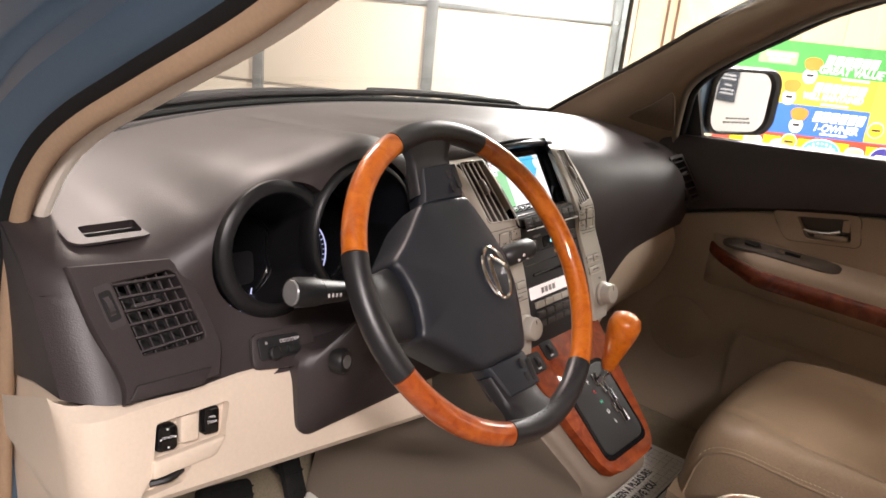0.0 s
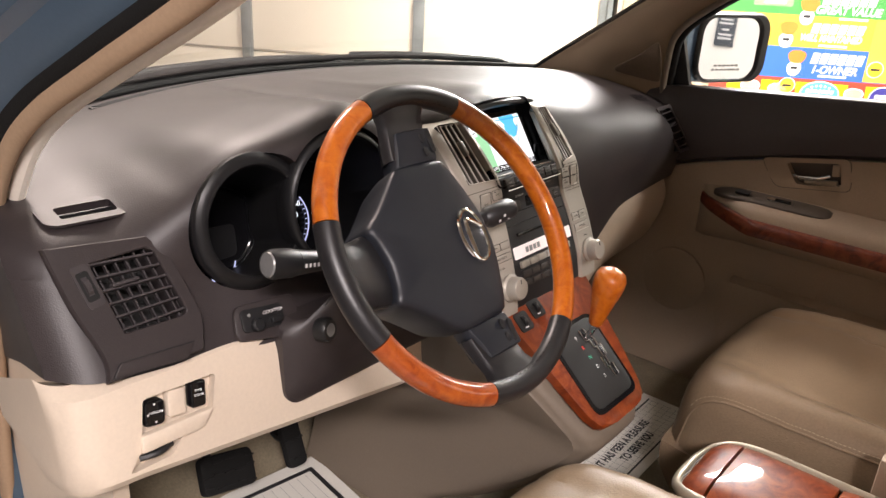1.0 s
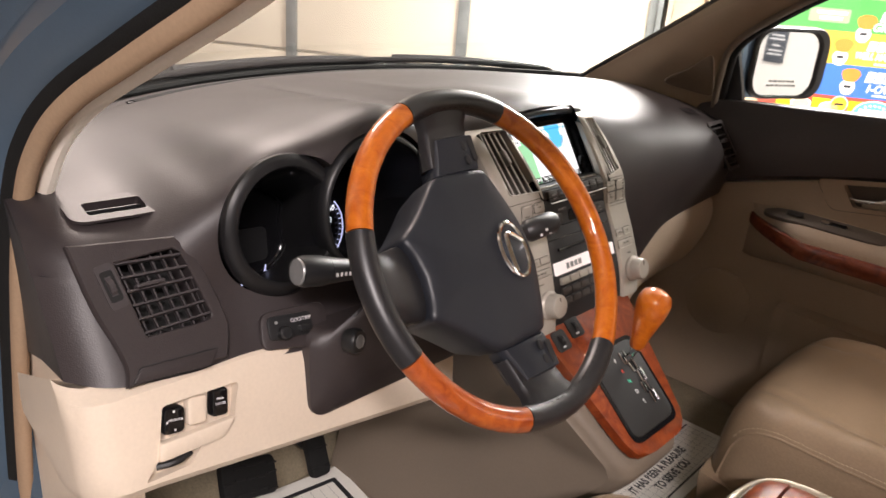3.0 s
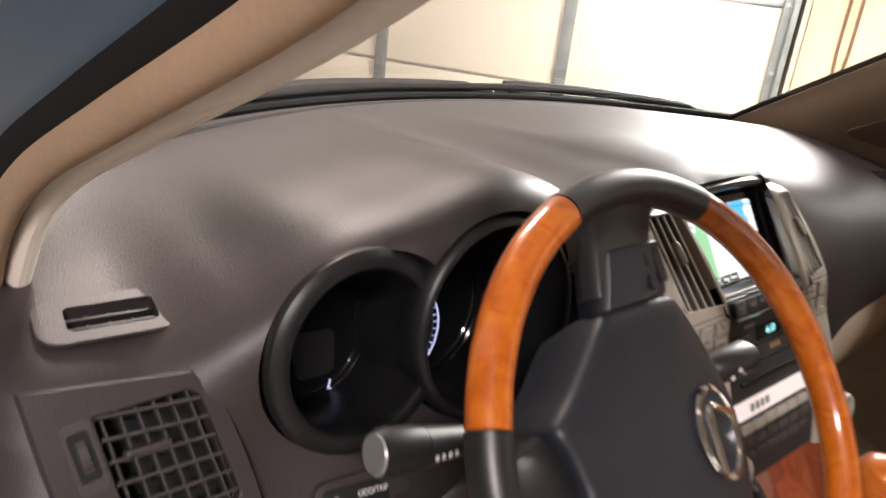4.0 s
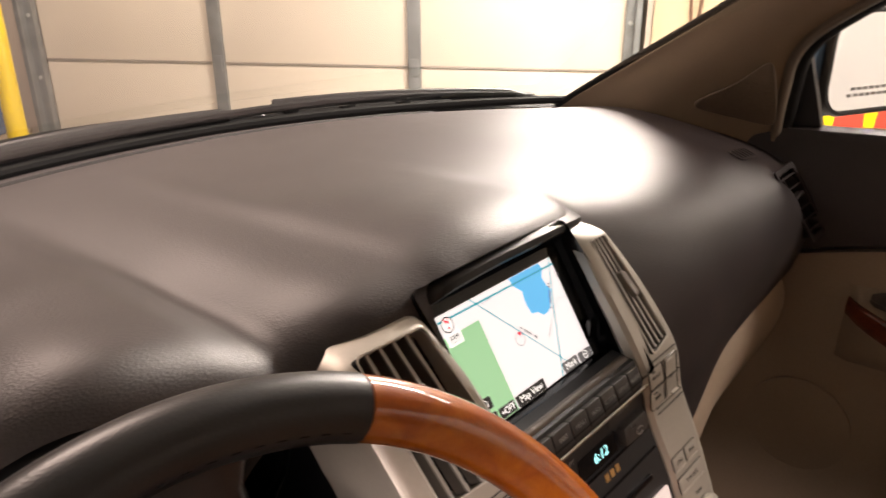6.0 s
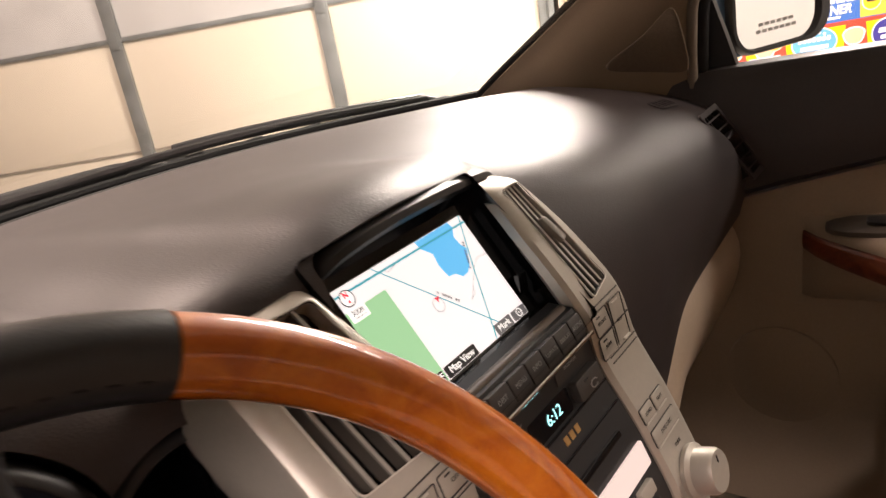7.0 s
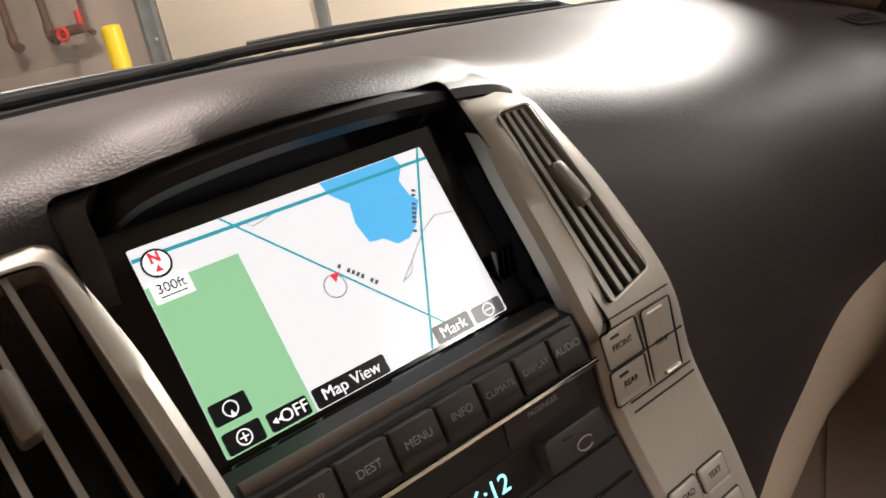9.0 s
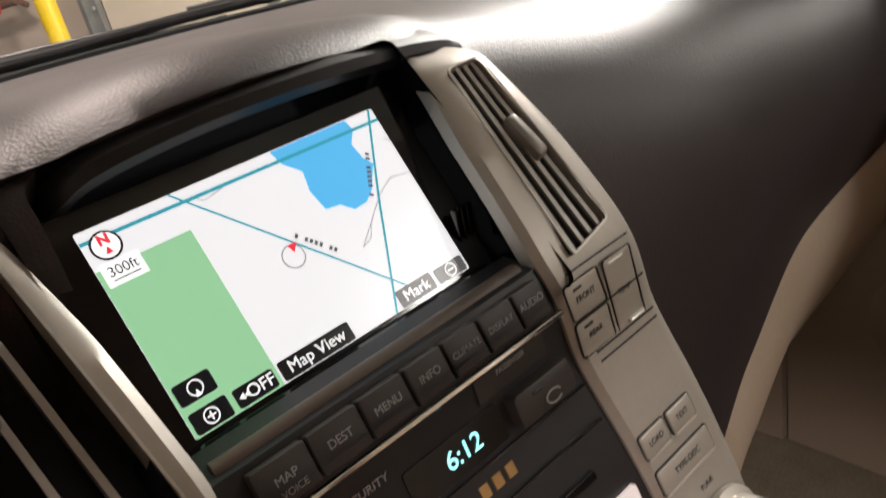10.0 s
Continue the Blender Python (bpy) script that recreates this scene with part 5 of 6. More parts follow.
def armrest():
    a = thing("armrest_console", "armrest console with red burl wood lids between the seats", "console")
    part("body", loft([[(0.016 + x * k, -0.67 + y * k, z) for x, y in outline(0.196, 0.55, 0.055, 7)] for k, z in ((1.0, 0.29), (1.0, 0.5), (1.0, 0.575), (0.97, 0.59))]), "taupe_shaded", a)
    path = [(-0.078, -0.95, 0.598), (-0.078, -0.6, 0.598), (-0.076, -0.47, 0.597), (-0.062, -0.418, 0.588), (-0.03, -0.396, 0.576), (0.016, -0.391, 0.573), (0.062, -0.396, 0.576), (0.095, -0.418, 0.588), (0.109, -0.47, 0.597), (0.111, -0.6, 0.598), (0.111, -0.95, 0.598)]
    part("rim", tube(path, 0.009, 12, 60), "silver_beige", a, "satin champagne rim")
    front = []
    for y, w, z in ((-0.402, 0.05, 0.575), (-0.4035, 0.062, 0.589), (-0.409, 0.071, 0.599), (-0.42, 0.079, 0.6065), (-0.435, 0.083, 0.6105), (-0.449, 0.085, 0.612), (-0.4495, 0.085, 0.60)):
        front.append([(0.016 + w * u, y, z - 0.010 * abs(u) ** 6) for u in np.linspace(-1, 1, 13)] + [(0.016 + w, y, 0.56), (0.016 - w, y, 0.56)])
    part("front_lid", loft(front), "redwood", a, "glossy red burl wood front piece")
    for name, y0, y1 in (("main_lid", -0.4515, -0.60), ("rear_lid", -0.602, -0.92)):
        rows = [[(0.016 + 0.0855 * u, y, z - 0.010 * abs(u) ** 6) for u in np.linspace(-1, 1, 13)] + [(0.1015, y, 0.57), (-0.0695, y, 0.57)] for y, z in ((y0, 0.604), (y0 - 0.002, 0.611), (y0 - 0.02, 0.614), (y1 + 0.02, 0.614), (y1 + 0.002, 0.611), (y1, 0.604))]
        part(name, loft(rows), "redwood", a, "glossy red burl wood lid")
    part("lid_tab", box((0.012, 0.02, 0.006), (0.016, -0.62, 0.6165), 0.002), "silver_beige", a)
    b = thing("seat_belt_buckle", "dark seat belt buckle with red release button", "buckle")
    part("housing", box((0.03, 0.05, 0.09), (0.135, -0.66, 0.62), 0.006, pose(0, 0, 0)), "taupe", b)
    part("release_button", box((0.022, 0.034, 0.006), (0.135, -0.66, 0.667), 0.002), "red_print", b)


M["door_wood"] = burl("dark_red_wood", (0.08, 0.016, 0.008), (0.15, 0.03, 0.012), (0.21, 0.05, 0.02), 30)
M["taupe_dark"] = mat("dark_taupe_plastic", (0.07, 0.055, 0.043), 0.55, bump=0.1)
M["silver_beige"] = mat("champagne_trim", (0.36, 0.31, 0.24), 0.42, metal=0.4, vary=0.05, bump=0)
armrest()


M["thread"] = mat("pale_thread", (0.5, 0.42, 0.3), 0.8, bump=0)


def seat(name, label, cx, side, ahead=0.0):
    s = thing(name, label, "seat")
    n = 46
    W, D, cy = 0.272, 0.29, -0.545 + ahead

    def at(u, v):
        """A point of the cushion: u across, v from the back -1 to the front 1."""
        x, y = u * math.sqrt(1 - 0.16 * v * v), v * math.sqrt(1 - 0.10 * u * u)
        r = min(1.0, (abs(u) ** 7 + abs(v) ** 7) ** (1 / 7))
        z = 0.48 + 0.152 * math.sqrt(max(0.0, 1 - r ** 14)) - 0.012 * r ** 4
        inner = max(0.0, 1 - r ** 8)
        bol = 0.62 - 0.08 * v
        z += inner * (0.024 * math.exp(-((abs(u) - 0.8) / 0.14) ** 2) * (0.6 - 0.4 * v) - 0.02 * max(0.0, 0.3 - v) * (abs(u) < bol))
        z += 0.004 * math.exp(-((abs(u) - 0.93) / 0.018) ** 2) * (v < 0.9)
        z -= inner * 0.007 * math.exp(-((abs(u) - bol) / 0.025) ** 2)
        z -= 0.006 * math.exp(-((v - 0.02 + 0.1 * u * u) / 0.03) ** 2) * (1 / (1 + math.exp((abs(u) - bol) * 60)))
        z += inner * (0.0045 if v > 0 else 0.0025) * noise.noise(Vector((u * 2.2 + cx * 9, v * 11 + 0.8 * u, 0))) + inner * 0.003 * noise.noise(Vector((u * 3 + cx, v * 3, 4)))
        return (cx + W * x, cy + D * y, z)

    us = np.sin(np.linspace(-1, 1, n) * math.pi / 2 * 0.985) / math.sin(math.pi / 2 * 0.985)
    bm = bmesh.new()
    grid = [[bm.verts.new(at(u, v)) for u in us] for v in us]
    for r0, r1 in zip(grid, grid[1:]):
        for i in range(n - 1):
            bm.faces.new((r0[i], r0[i + 1], r1[i + 1], r1[i]))
    rim = grid[0] + [r[-1] for r in grid[1:]] + grid[-1][-2::-1] + [r[0] for r in grid[-2:0:-1]]
    for k, z in ((1.0, 0.445), (0.985, 0.41), (0.93, 0.36)):
        low = [bm.verts.new((cx + (p.co.x - cx) * k, cy + (p.co.y - cy) * k, z)) for p in rim]
        for i in range(len(rim)):
            j = (i + 1) % len(rim)
            bm.faces.new((rim[i], rim[j], low[j], low[i]))
        rim = low
    part("cushion", bm, "leather", s)
    for sx in (-1, 1):
        pts = [at(sx * 0.925, v) for v in np.linspace(0.9, -0.95, 40)]
        part("piping", tube([(x, y, z + 0.0005) for x, y, z in pts], 0.0026, 7), "leather", s)
        for k in range(1, 70):
            v = 0.88 - 1.8 * k / 70
            p, q = Vector(at(sx * 0.905, v)), Vector(at(sx * 0.905, v - 0.014))
            part("stitch", tube([tuple(p + Vector((0, 0, 0.0004))), tuple(q + Vector((0, 0, 0.0004)))], 0.0007, 5), "thread", s)
        part("side_trim", loft([[(cx + sx * 0.262, y, z0), (cx + sx * 0.285, y, z0 + 0.01), (cx + sx * 0.285, y, z1 - 0.01), (cx + sx * 0.262, y, z1)] for y, z0, z1 in ((-0.34, 0.37, 0.40), (-0.40, 0.34, 0.44), (-0.78, 0.34, 0.45), (-0.83, 0.36, 0.43))]), "taupe", s)
    back = loft([[(cx + x * k, -0.80 - 0.35 * h + y - 0.03 * (1 - k), 0.5 + h) for x, y in outline(0.5, 0.16, 0.07, 6)] for h, k in ((0, 0.98), (0.06, 1.0), (0.3, 1.0), (0.5, 0.92), (0.58, 0.8), (0.6, 0.6))])
    part("backrest", back, "leather", s)
    part("seat_base", box((0.42, 0.42, 0.09), (cx, -0.57, 0.325), 0.01), "black", s)
    rest = loft([[(cx + x * k, -1.05 + y * k, 1.14 + h) for x, y in outline(0.27, 0.1, 0.045, 6)] for h, k in ((0, 0.85), (0.03, 1), (0.12, 1), (0.17, 0.8), (0.18, 0.5))])
    part("headrest", rest, "leather", s)


seat("leather_bucket_seat", "tan leather front passenger seat with stitched bolsters", 0.458, 1)
seat("leather_bucket_seat", "tan leather driver seat with stitched bolsters", -0.356, -1, 0.04)


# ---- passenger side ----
# the knee panel's beige, darkened for the dim light under the dash
M["glove_shaded"] = mat("shaded_glovebox_plastic", (0.42, 0.33, 0.25), 0.55, vary=0.06, bump=0.2, bump_scale=700, dist=0.0005)


def glovebox():
    g = thing("glovebox", "beige glovebox panel under the passenger dashboard", "glovebox")
    rings = []
    for x in np.linspace(0.155, 0.735, 30):
        p = dash_profile(x)[-1]
        rings.append([(taper(x, y), y, z) for y, z in curve([(p[0] + 0.02, p[1] + 0.004), (p[0] + 0.004, p[1] - 0.006), (p[0] - 0.006, p[1] - 0.05), (p[0] + 0.012, p[1] - 0.12), (p[0] + 0.06, p[1] - 0.19), (p[0] + 0.2, p[1] - 0.23)], 16)] + [(taper(x, 0.3), 0.3, p[1] - 0.02)])
    part("door", loft(rings), "glove_shaded", g)
    part("latch", plate(quad(((0.05, 0.008), (-0.01, 0.02), (-0.014, -0.02), (-0.004, -0.014)), 0.003), 0.006, 0.002, plane_pose((0.27, 0.0, 0.655), (1, 0, 0.25), (0, 0.1, 1))), "taupe_shaded", g)


glovebox()


def passenger_door():
    d = thing("passenger_door", "taupe passenger door with dark top and wood strip", "car door")

    def top(y):
        return 1.052 - 0.075 * (y - 0.04)

    def split(y):
        return 0.868 - 0.31 * y - 0.19 * y * y if y > -0.45 else 0.969 - 0.03 * (y + 0.45)

    ys = np.linspace(0.17, -1.05, 40)
    part("upper_trim", loft([[(0.775, y, split(y)), (0.752, y, split(y) + 0.012), (0.748, y, split(y) + 0.05), (0.758, y, top(y) - 0.012), (0.768, y, top(y)), (0.80, y, top(y) + 0.002), (0.81, y, split(y))] for y in ys]), "pad", d, "charcoal vinyl upper door trim")
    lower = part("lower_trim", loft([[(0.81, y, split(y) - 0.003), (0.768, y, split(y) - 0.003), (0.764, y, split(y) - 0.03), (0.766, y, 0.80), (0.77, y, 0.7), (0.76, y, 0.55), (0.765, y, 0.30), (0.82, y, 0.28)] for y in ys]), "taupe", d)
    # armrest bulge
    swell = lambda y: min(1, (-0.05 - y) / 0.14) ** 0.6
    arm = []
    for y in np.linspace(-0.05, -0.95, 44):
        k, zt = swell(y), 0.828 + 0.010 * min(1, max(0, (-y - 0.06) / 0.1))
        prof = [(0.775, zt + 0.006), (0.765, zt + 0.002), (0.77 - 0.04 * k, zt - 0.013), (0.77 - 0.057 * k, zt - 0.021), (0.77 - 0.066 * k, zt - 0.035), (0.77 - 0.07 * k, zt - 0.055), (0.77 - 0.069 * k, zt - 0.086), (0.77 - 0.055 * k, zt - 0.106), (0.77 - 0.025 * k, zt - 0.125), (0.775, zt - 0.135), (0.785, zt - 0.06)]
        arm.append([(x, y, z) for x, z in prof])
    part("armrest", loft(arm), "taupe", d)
    strip = []
    for y in np.linspace(-0.056, -0.95, 44):
        k = swell(y)
        h = 0.012 + 0.0075 * k
        strip.append([(0.768 - 0.071 * k + a, y, 0.7705 + 0.03 * (1 - k) ** 0.7 + b) for a, b in ((-0.001, h), (-0.0045, 0.8 * h), (-0.006, 0.0), (-0.004, -0.8 * h), (-0.001, -h), (0.006, -h), (0.006, h))])
    part("wood_strip", loft(strip), "door_wood", d, "glossy red burl wood strip")
    # switches on the armrest
    rows = [(-0.088, 0.744, 0.754, 0.829), (-0.098, 0.735, 0.758, 0.831), (-0.12, 0.727, 0.76, 0.835), (-0.16, 0.7235, 0.76, 0.8385), (-0.24, 0.722, 0.76, 0.8395), (-0.32, 0.7225, 0.76, 0.8395), (-0.345, 0.726, 0.759, 0.838), (-0.357, 0.733, 0.755, 0.835), (-0.361, 0.742, 0.75, 0.832)]
    slope = lambda x, z: z - (0.76 - x) * 0.4
    part("switch_plate", loft([[(x1, y, slope(x1, z) - 0.006), (x1, y, slope(x1, z) + 0.001), (x1 - 0.003, y, slope(x1 - 0.003, z) + 0.0025), (x0 + 0.003, y, slope(x0 + 0.003, z) + 0.0025), (x0, y, slope(x0, z) + 0.001), (x0, y, slope(x0, z) - 0.006)] for y, x0, x1, z in rows]), "taupe_dark", d, "dark taupe switch plate")
    tilt = lambda y: plane_pose((0.7415, y, slope(0.7415, 0.8395) + 0.003), (0, -1, 0), (1, 0, 0.4))
    part("window_switch", plate(outline(0.036, 0.015, 0.005), 0.005, 0.002, tilt(-0.158)), "black", d)
    sw = part("lock_switch", plate(outline(0.056, 0.012, 0.003), 0.002, 0.0006, tilt(-0.243)), "chrome", d, "bright bezel of the lock switch")
    part("rocker", plate(outline(0.036, 0.008, 0.003), 0.004, 0.001, tilt(-0.251) @ pose(0, -0.001, 0.001)), "gloss", sw)
    # pull handle
    m = plane_pose((0.7655, -0.297, 0.913), (0, -1, 0.14), (0, 0.14, 1))
    cup = quad(((0.05, 0.023), (-0.063, 0.018), (-0.038, -0.031), (0.057, -0.028)), 0.009)
    cut(lower, [part("c", plate(cup, 0.05, 0, m @ pose(0, 0, -0.022)), "taupe")])
    f = part("handle_bezel", frame_ring(quad(((0.071, 0.034), (-0.118, 0.026), (-0.084, -0.040), (0.076, -0.038)), 0.016), cup, 0.0025, m), "taupe", d)
    part("bezel_gap", frame_ring(quad(((0.0725, 0.0352), (-0.120, 0.0272), (-0.085, -0.0415), (0.0775, -0.0395)), 0.017), quad(((0.070, 0.033), (-0.117, 0.025), (-0.083, -0.039), (0.075, -0.037)), 0.016), 0.0012, m), "taupe_dark", f)
    part("handle_cup", tray([(x * 1.01, y * 1.02) for x, y in cup], 0.02, m), "taupe_dark", f)
    part("cup_foot", box((0.07, 0.012, 0.01), (0.012, -0.0235, -0.008), 0.003, m), "silver_beige", f)
    part("handle_lever", tube([(-0.05, -0.010, -0.004), (-0.03, -0.0135, 0.004), (0.01, -0.013, 0.006), (0.032, -0.006, 0.002)], [0.0028, 0.0042, 0.0046, 0.004], 10, m=m), "chrome", d, "chrome inner door handle")
    part("lock_tab", box((0.016, 0.026, 0.009), (0.043, 0.006, -0.003), 0.003, m), "taupe", d)
    # speaker and pocket
    part("speaker_grille", plate([(0.085 * math.cos(a), 0.085 * math.sin(a)) for a in np.linspace(0, 2 * math.pi, 36, endpoint=False)], 0.006, 0.003, plane_pose((0.766, -0.02, 0.56), (0, -1, 0), (0, 0, 1))), "taupe", d)
    part("map_pocket", loft([[(0.77, y, 0.62), (0.735, y, 0.61), (0.728, y, 0.5), (0.74, y, 0.42), (0.77, y, 0.41)] for y in np.linspace(-0.17, -0.95, 12)]), "taupe", d)
    glass = part("window_glass", loft([[(0.79 - 0.16 * k * k - 0.05 * k, y - 0.12 * k, 1.05 + 0.4 * k) for y in (0.06, -0.4, -1.0)] for k in np.linspace(0, 1, 6)], closed=False), "lens", d)
    glass.visible_shadow = False
    return d


passenger_door()


def door_mirror():
    o = thing("door_mirror", "dark blue passenger door mirror with black rim", "car mirror")
    m = plane_pose((0.985, 0.02, 1.135), (0.89, -0.45, 0.0), (0, 0, 1))
    rings = ((-0.11, 0.5, -0.06), (-0.09, 0.8, -0.045), (-0.05, 0.97, -0.03), (-0.012, 1.0, -0.022), (-0.004, 0.985, -0.02), (-0.004, 0.9, -0.017))
    part("housing", loft([[(c + x * k, -0.003 + y * k, z) for x, y in outline(0.252, 0.176, 0.045, 8)] for z, k, c in rings], m=m), "paint", o)
    rim = [[(c + x, -0.004 + y, z) for x, y in outline(w, h, r, 8)] for w, h, r, c, z in ((0.228, 0.172, 0.046, -0.004, -0.01), (0.230, 0.174, 0.046, -0.004, 0.004), (0.222, 0.168, 0.046, -0.006, 0.011), (0.196, 0.160, 0.044, -0.014, 0.012), (0.186, 0.156, 0.042, -0.017, 0.006), (0.18, 0.15, 0.04, -0.017, 0.001))]
    part("rim", loft(rim, caps=False, m=m), "hood_black", o, "thick black rim round the mirror glass")
    g = part("mirror_glass", plate(outline(0.184, 0.154, 0.041, 8), 0.003, 0.0005, m @ pose(-0.017, -0.005, 0.002)), "mirror", o, smooth=False)
    for i, (w, n) in enumerate(((0.082, 6), (0.094, 7))):
        for k in range(n):
            part("warning_bar", box((w / n * 0.74, 0.0052, 0.0004), (-0.017 + w * ((k + 0.5) / n - 0.5), -0.047 - 0.0105 * i, 0.0053), 0, m), "grey_print", g, smooth=False)
    part("arm", tube([(0.80, 0.10, 1.055), (0.87, 0.10, 1.052), (0.95, 0.09, 1.07)], 0.022, 12, 8), "black", o)


door_mirror()


# ---- body shell ----
SEAL = [(-0.60, -0.75, 1.54), (-0.63, -0.5, 1.472), (-0.657, -0.3, 1.387), (-0.662, -0.142, 1.302), (-0.679, 0.0, 1.230), (-0.692, 0.12, 1.168), (-0.699, 0.203, 1.108), (-0.705, 0.262, 1.03), (-0.708, 0.318, 0.89), (-0.71, 0.372, 0.69), (-0.71, 0.42, 0.48), (-0.71, 0.43, 0.3)]


def sweep(points, section, n, foot=1.0):
    """A strip along points; section gives (out to the side, up and ahead) offsets."""
    p = curve(points, n)
    rings = []
    for i in range(n):
        t = p[min(i + 1, n - 1)] - p[max(i - 1, 0)]
        t /= np.linalg.norm(t)
        side = np.array((-1.0, 0, 0))
        side -= t * (side @ t)
        side /= np.linalg.norm(side)
        up = np.cross(t, side)
        if up[1] < 0:
            up = -up
        k = 1 - (1 - foot) * max(0.0, (i / (n - 1) - 0.55) / 0.45)
        rings.append([p[i] + a * k * side + b * up for a, b in section])
    return loft(rings)


def round_section(a, b, ra, rb, n=14):
    return [(a + ra * math.cos(t), b + rb * math.sin(t)) for t in np.linspace(0, 2 * math.pi, n, endpoint=False)]


def body_shell():
    b = thing("car", "blue car body with beige pillars and black cowl", "car")
    part("door_seal", sweep(SEAL, round_section(0.0125, 0.0, 0.011, 0.016), 60), "seal", b, "tan fabric covered door seal")
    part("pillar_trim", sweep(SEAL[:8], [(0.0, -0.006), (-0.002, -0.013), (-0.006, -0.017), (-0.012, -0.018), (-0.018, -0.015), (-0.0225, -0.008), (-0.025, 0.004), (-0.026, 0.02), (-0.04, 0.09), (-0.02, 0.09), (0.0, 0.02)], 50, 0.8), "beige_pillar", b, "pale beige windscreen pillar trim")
    part("seal_gap", sweep(SEAL, [(0.014, 0.0), (0.024, 0.004), (0.032, 0.014), (0.036, 0.05), (0.0, 0.05)], 60), "rubber", b, "black rubber door gap")
    part("pillar_skin", sweep(SEAL, [(0.030, 0.014), (0.044, 0.024), (0.056, 0.05), (0.05, 0.075), (0.056, 0.08), (0.062, 0.1), (0.05, 0.17), (0.02, 0.19), (0.0, 0.1), (0.02, 0.05)], 60), "paint", b, "dark blue painted pillar")
    # passenger pillar: a plate from the windscreen edge to the window frame
    W = curve([(0.765, 0.50, 1.0), (0.745, 0.45, 1.045), (0.71, 0.2, 1.205), (0.665, -0.02, 1.345), (0.61, -0.3, 1.49), (0.58, -0.6, 1.56)], 40)
    part("glass_band", tube([tuple(w + (0.004, 0.004, 0.004)) for w in W], 0.006, 8), "rubber", b)
    V = curve([(0.77, 0.099, 0.97), (0.764, 0.097, 1.04), (0.757, 0.092, 1.105), (0.75, 0.08, 1.165), (0.736, 0.03, 1.217), (0.70, -0.1, 1.3), (0.66, -0.27, 1.39), (0.62, -0.6, 1.5)], 40)
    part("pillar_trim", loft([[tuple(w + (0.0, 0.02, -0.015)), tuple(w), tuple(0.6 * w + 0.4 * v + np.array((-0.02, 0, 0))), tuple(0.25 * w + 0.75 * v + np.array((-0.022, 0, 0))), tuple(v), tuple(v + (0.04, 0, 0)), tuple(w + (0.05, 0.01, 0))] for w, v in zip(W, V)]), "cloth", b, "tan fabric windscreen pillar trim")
    part("window_edge", tube([tuple(v + (0.0, -0.004, 0)) for v in V], 0.008, 10), "taupe_shaded", b)
    part("window_rubber", tube([tuple(v + (0.014, -0.014, 0)) for v in V], 0.010, 10), "rubber", b)
    m = plane_pose((0.7215, 0.146, 1.098), (0, -1, 0.12), (-0.13, 0.12, 1))
    part("tweeter_grille", plate([tuple(q) for q in curve([(0.055, 0.045), (0.044, 0.046), (0.0, 0.018), (-0.058, -0.008), (-0.064, -0.018), (-0.05, -0.025), (0.0, -0.036), (0.046, -0.045), (0.058, -0.036), (0.0595, 0.0), (0.058, 0.034)], 44)], 0.003, 0.002, m), "cloth_dark", b, "dark triangular tweeter grille")
    part("window_corner", loft([[(x, 0.13, 1.03), (x, 0.03, 1.035), (x, 0.05, 1.1), (x, 0.082, 1.2), (x, 0.1, 1.205)] for x in (0.785, 0.80)]), "black", b, "black corner panel behind the door mirror")
    # cowl, bonnet, roof
    part("cowl", loft([[(x, ws_y(x) + o, z - 0.035 * x * x + (0.018 * min(1, o / 0.07) / (1 + math.exp((x - 0.18) * 18)))) for x in np.linspace(-0.8, 0.8, 40)] for o, z in ((0.0, 1.048), (0.03, 1.056), (0.07, 1.058), (0.12, 1.05), (0.14, 1.03), (0.14, 0.9))], closed=False), "cowl_black", b)
    for x in np.linspace(-0.62, 0.62, 14):
        part("cowl_clip", box((0.03, 0.012, 0.012), (x, ws_y(x) + 0.05, 1.056 - 0.035 * x * x), 0.003), "black", b)
    part("bonnet", loft([[(x, ws_y(x) * 0.3 + 0.5 + o, 1.038 - 0.07 * x * x - 0.1 * o - 0.1 * o * o) for x in np.linspace(-0.84, 0.84, 30)] + [(0.84, 0.9 + o, 0.6), (-0.84, 0.9 + o, 0.6)] for o in np.linspace(0.16, 1.15, 16)]), "paint", b)
    part("roof", loft([[(x, y, 1.60 - 0.12 * x * x - 0.02 * (y + 1.2) ** 2 + o) for x in np.linspace(-0.62, 0.62, 14)] + [(x, y, 1.63 - 0.12 * x * x - 0.02 * (y + 1.2) ** 2 + o) for x in np.linspace(0.62, -0.62, 14)] for y, o in ((-0.40, -0.06), (-0.6, 0), (-1.4, 0), (-2.6, 0))]), "headliner", b)
    # unseen rail, added to block the driver-side lamp from the passenger footwell
    part("roof_rail_blocker", tube([(-0.60, -0.74, 1.535), (-0.6, -1.0, 1.54), (-0.605, -1.4, 1.53), (-0.61, -2.0, 1.5), (-0.61, -2.55, 1.46)], 0.05, 12, 24), "beige_pillar", b, "unseen beige roof rail that keeps lamp light off the footwell")
    part("roof_skin", loft([[(x, y, 1.636 - 0.12 * x * x - 0.02 * (y + 1.2) ** 2 + o) for x in np.linspace(-0.64, 0.64, 14)] + [(x, y, 1.65 - 0.12 * x * x - 0.02 * (y + 1.2) ** 2 + o) for x in np.linspace(0.64, -0.64, 14)] for y, o in ((-0.40, -0.06), (-0.6, 0), (-1.4, 0), (-2.64, 0))]), "paint", b, "blue painted roof")
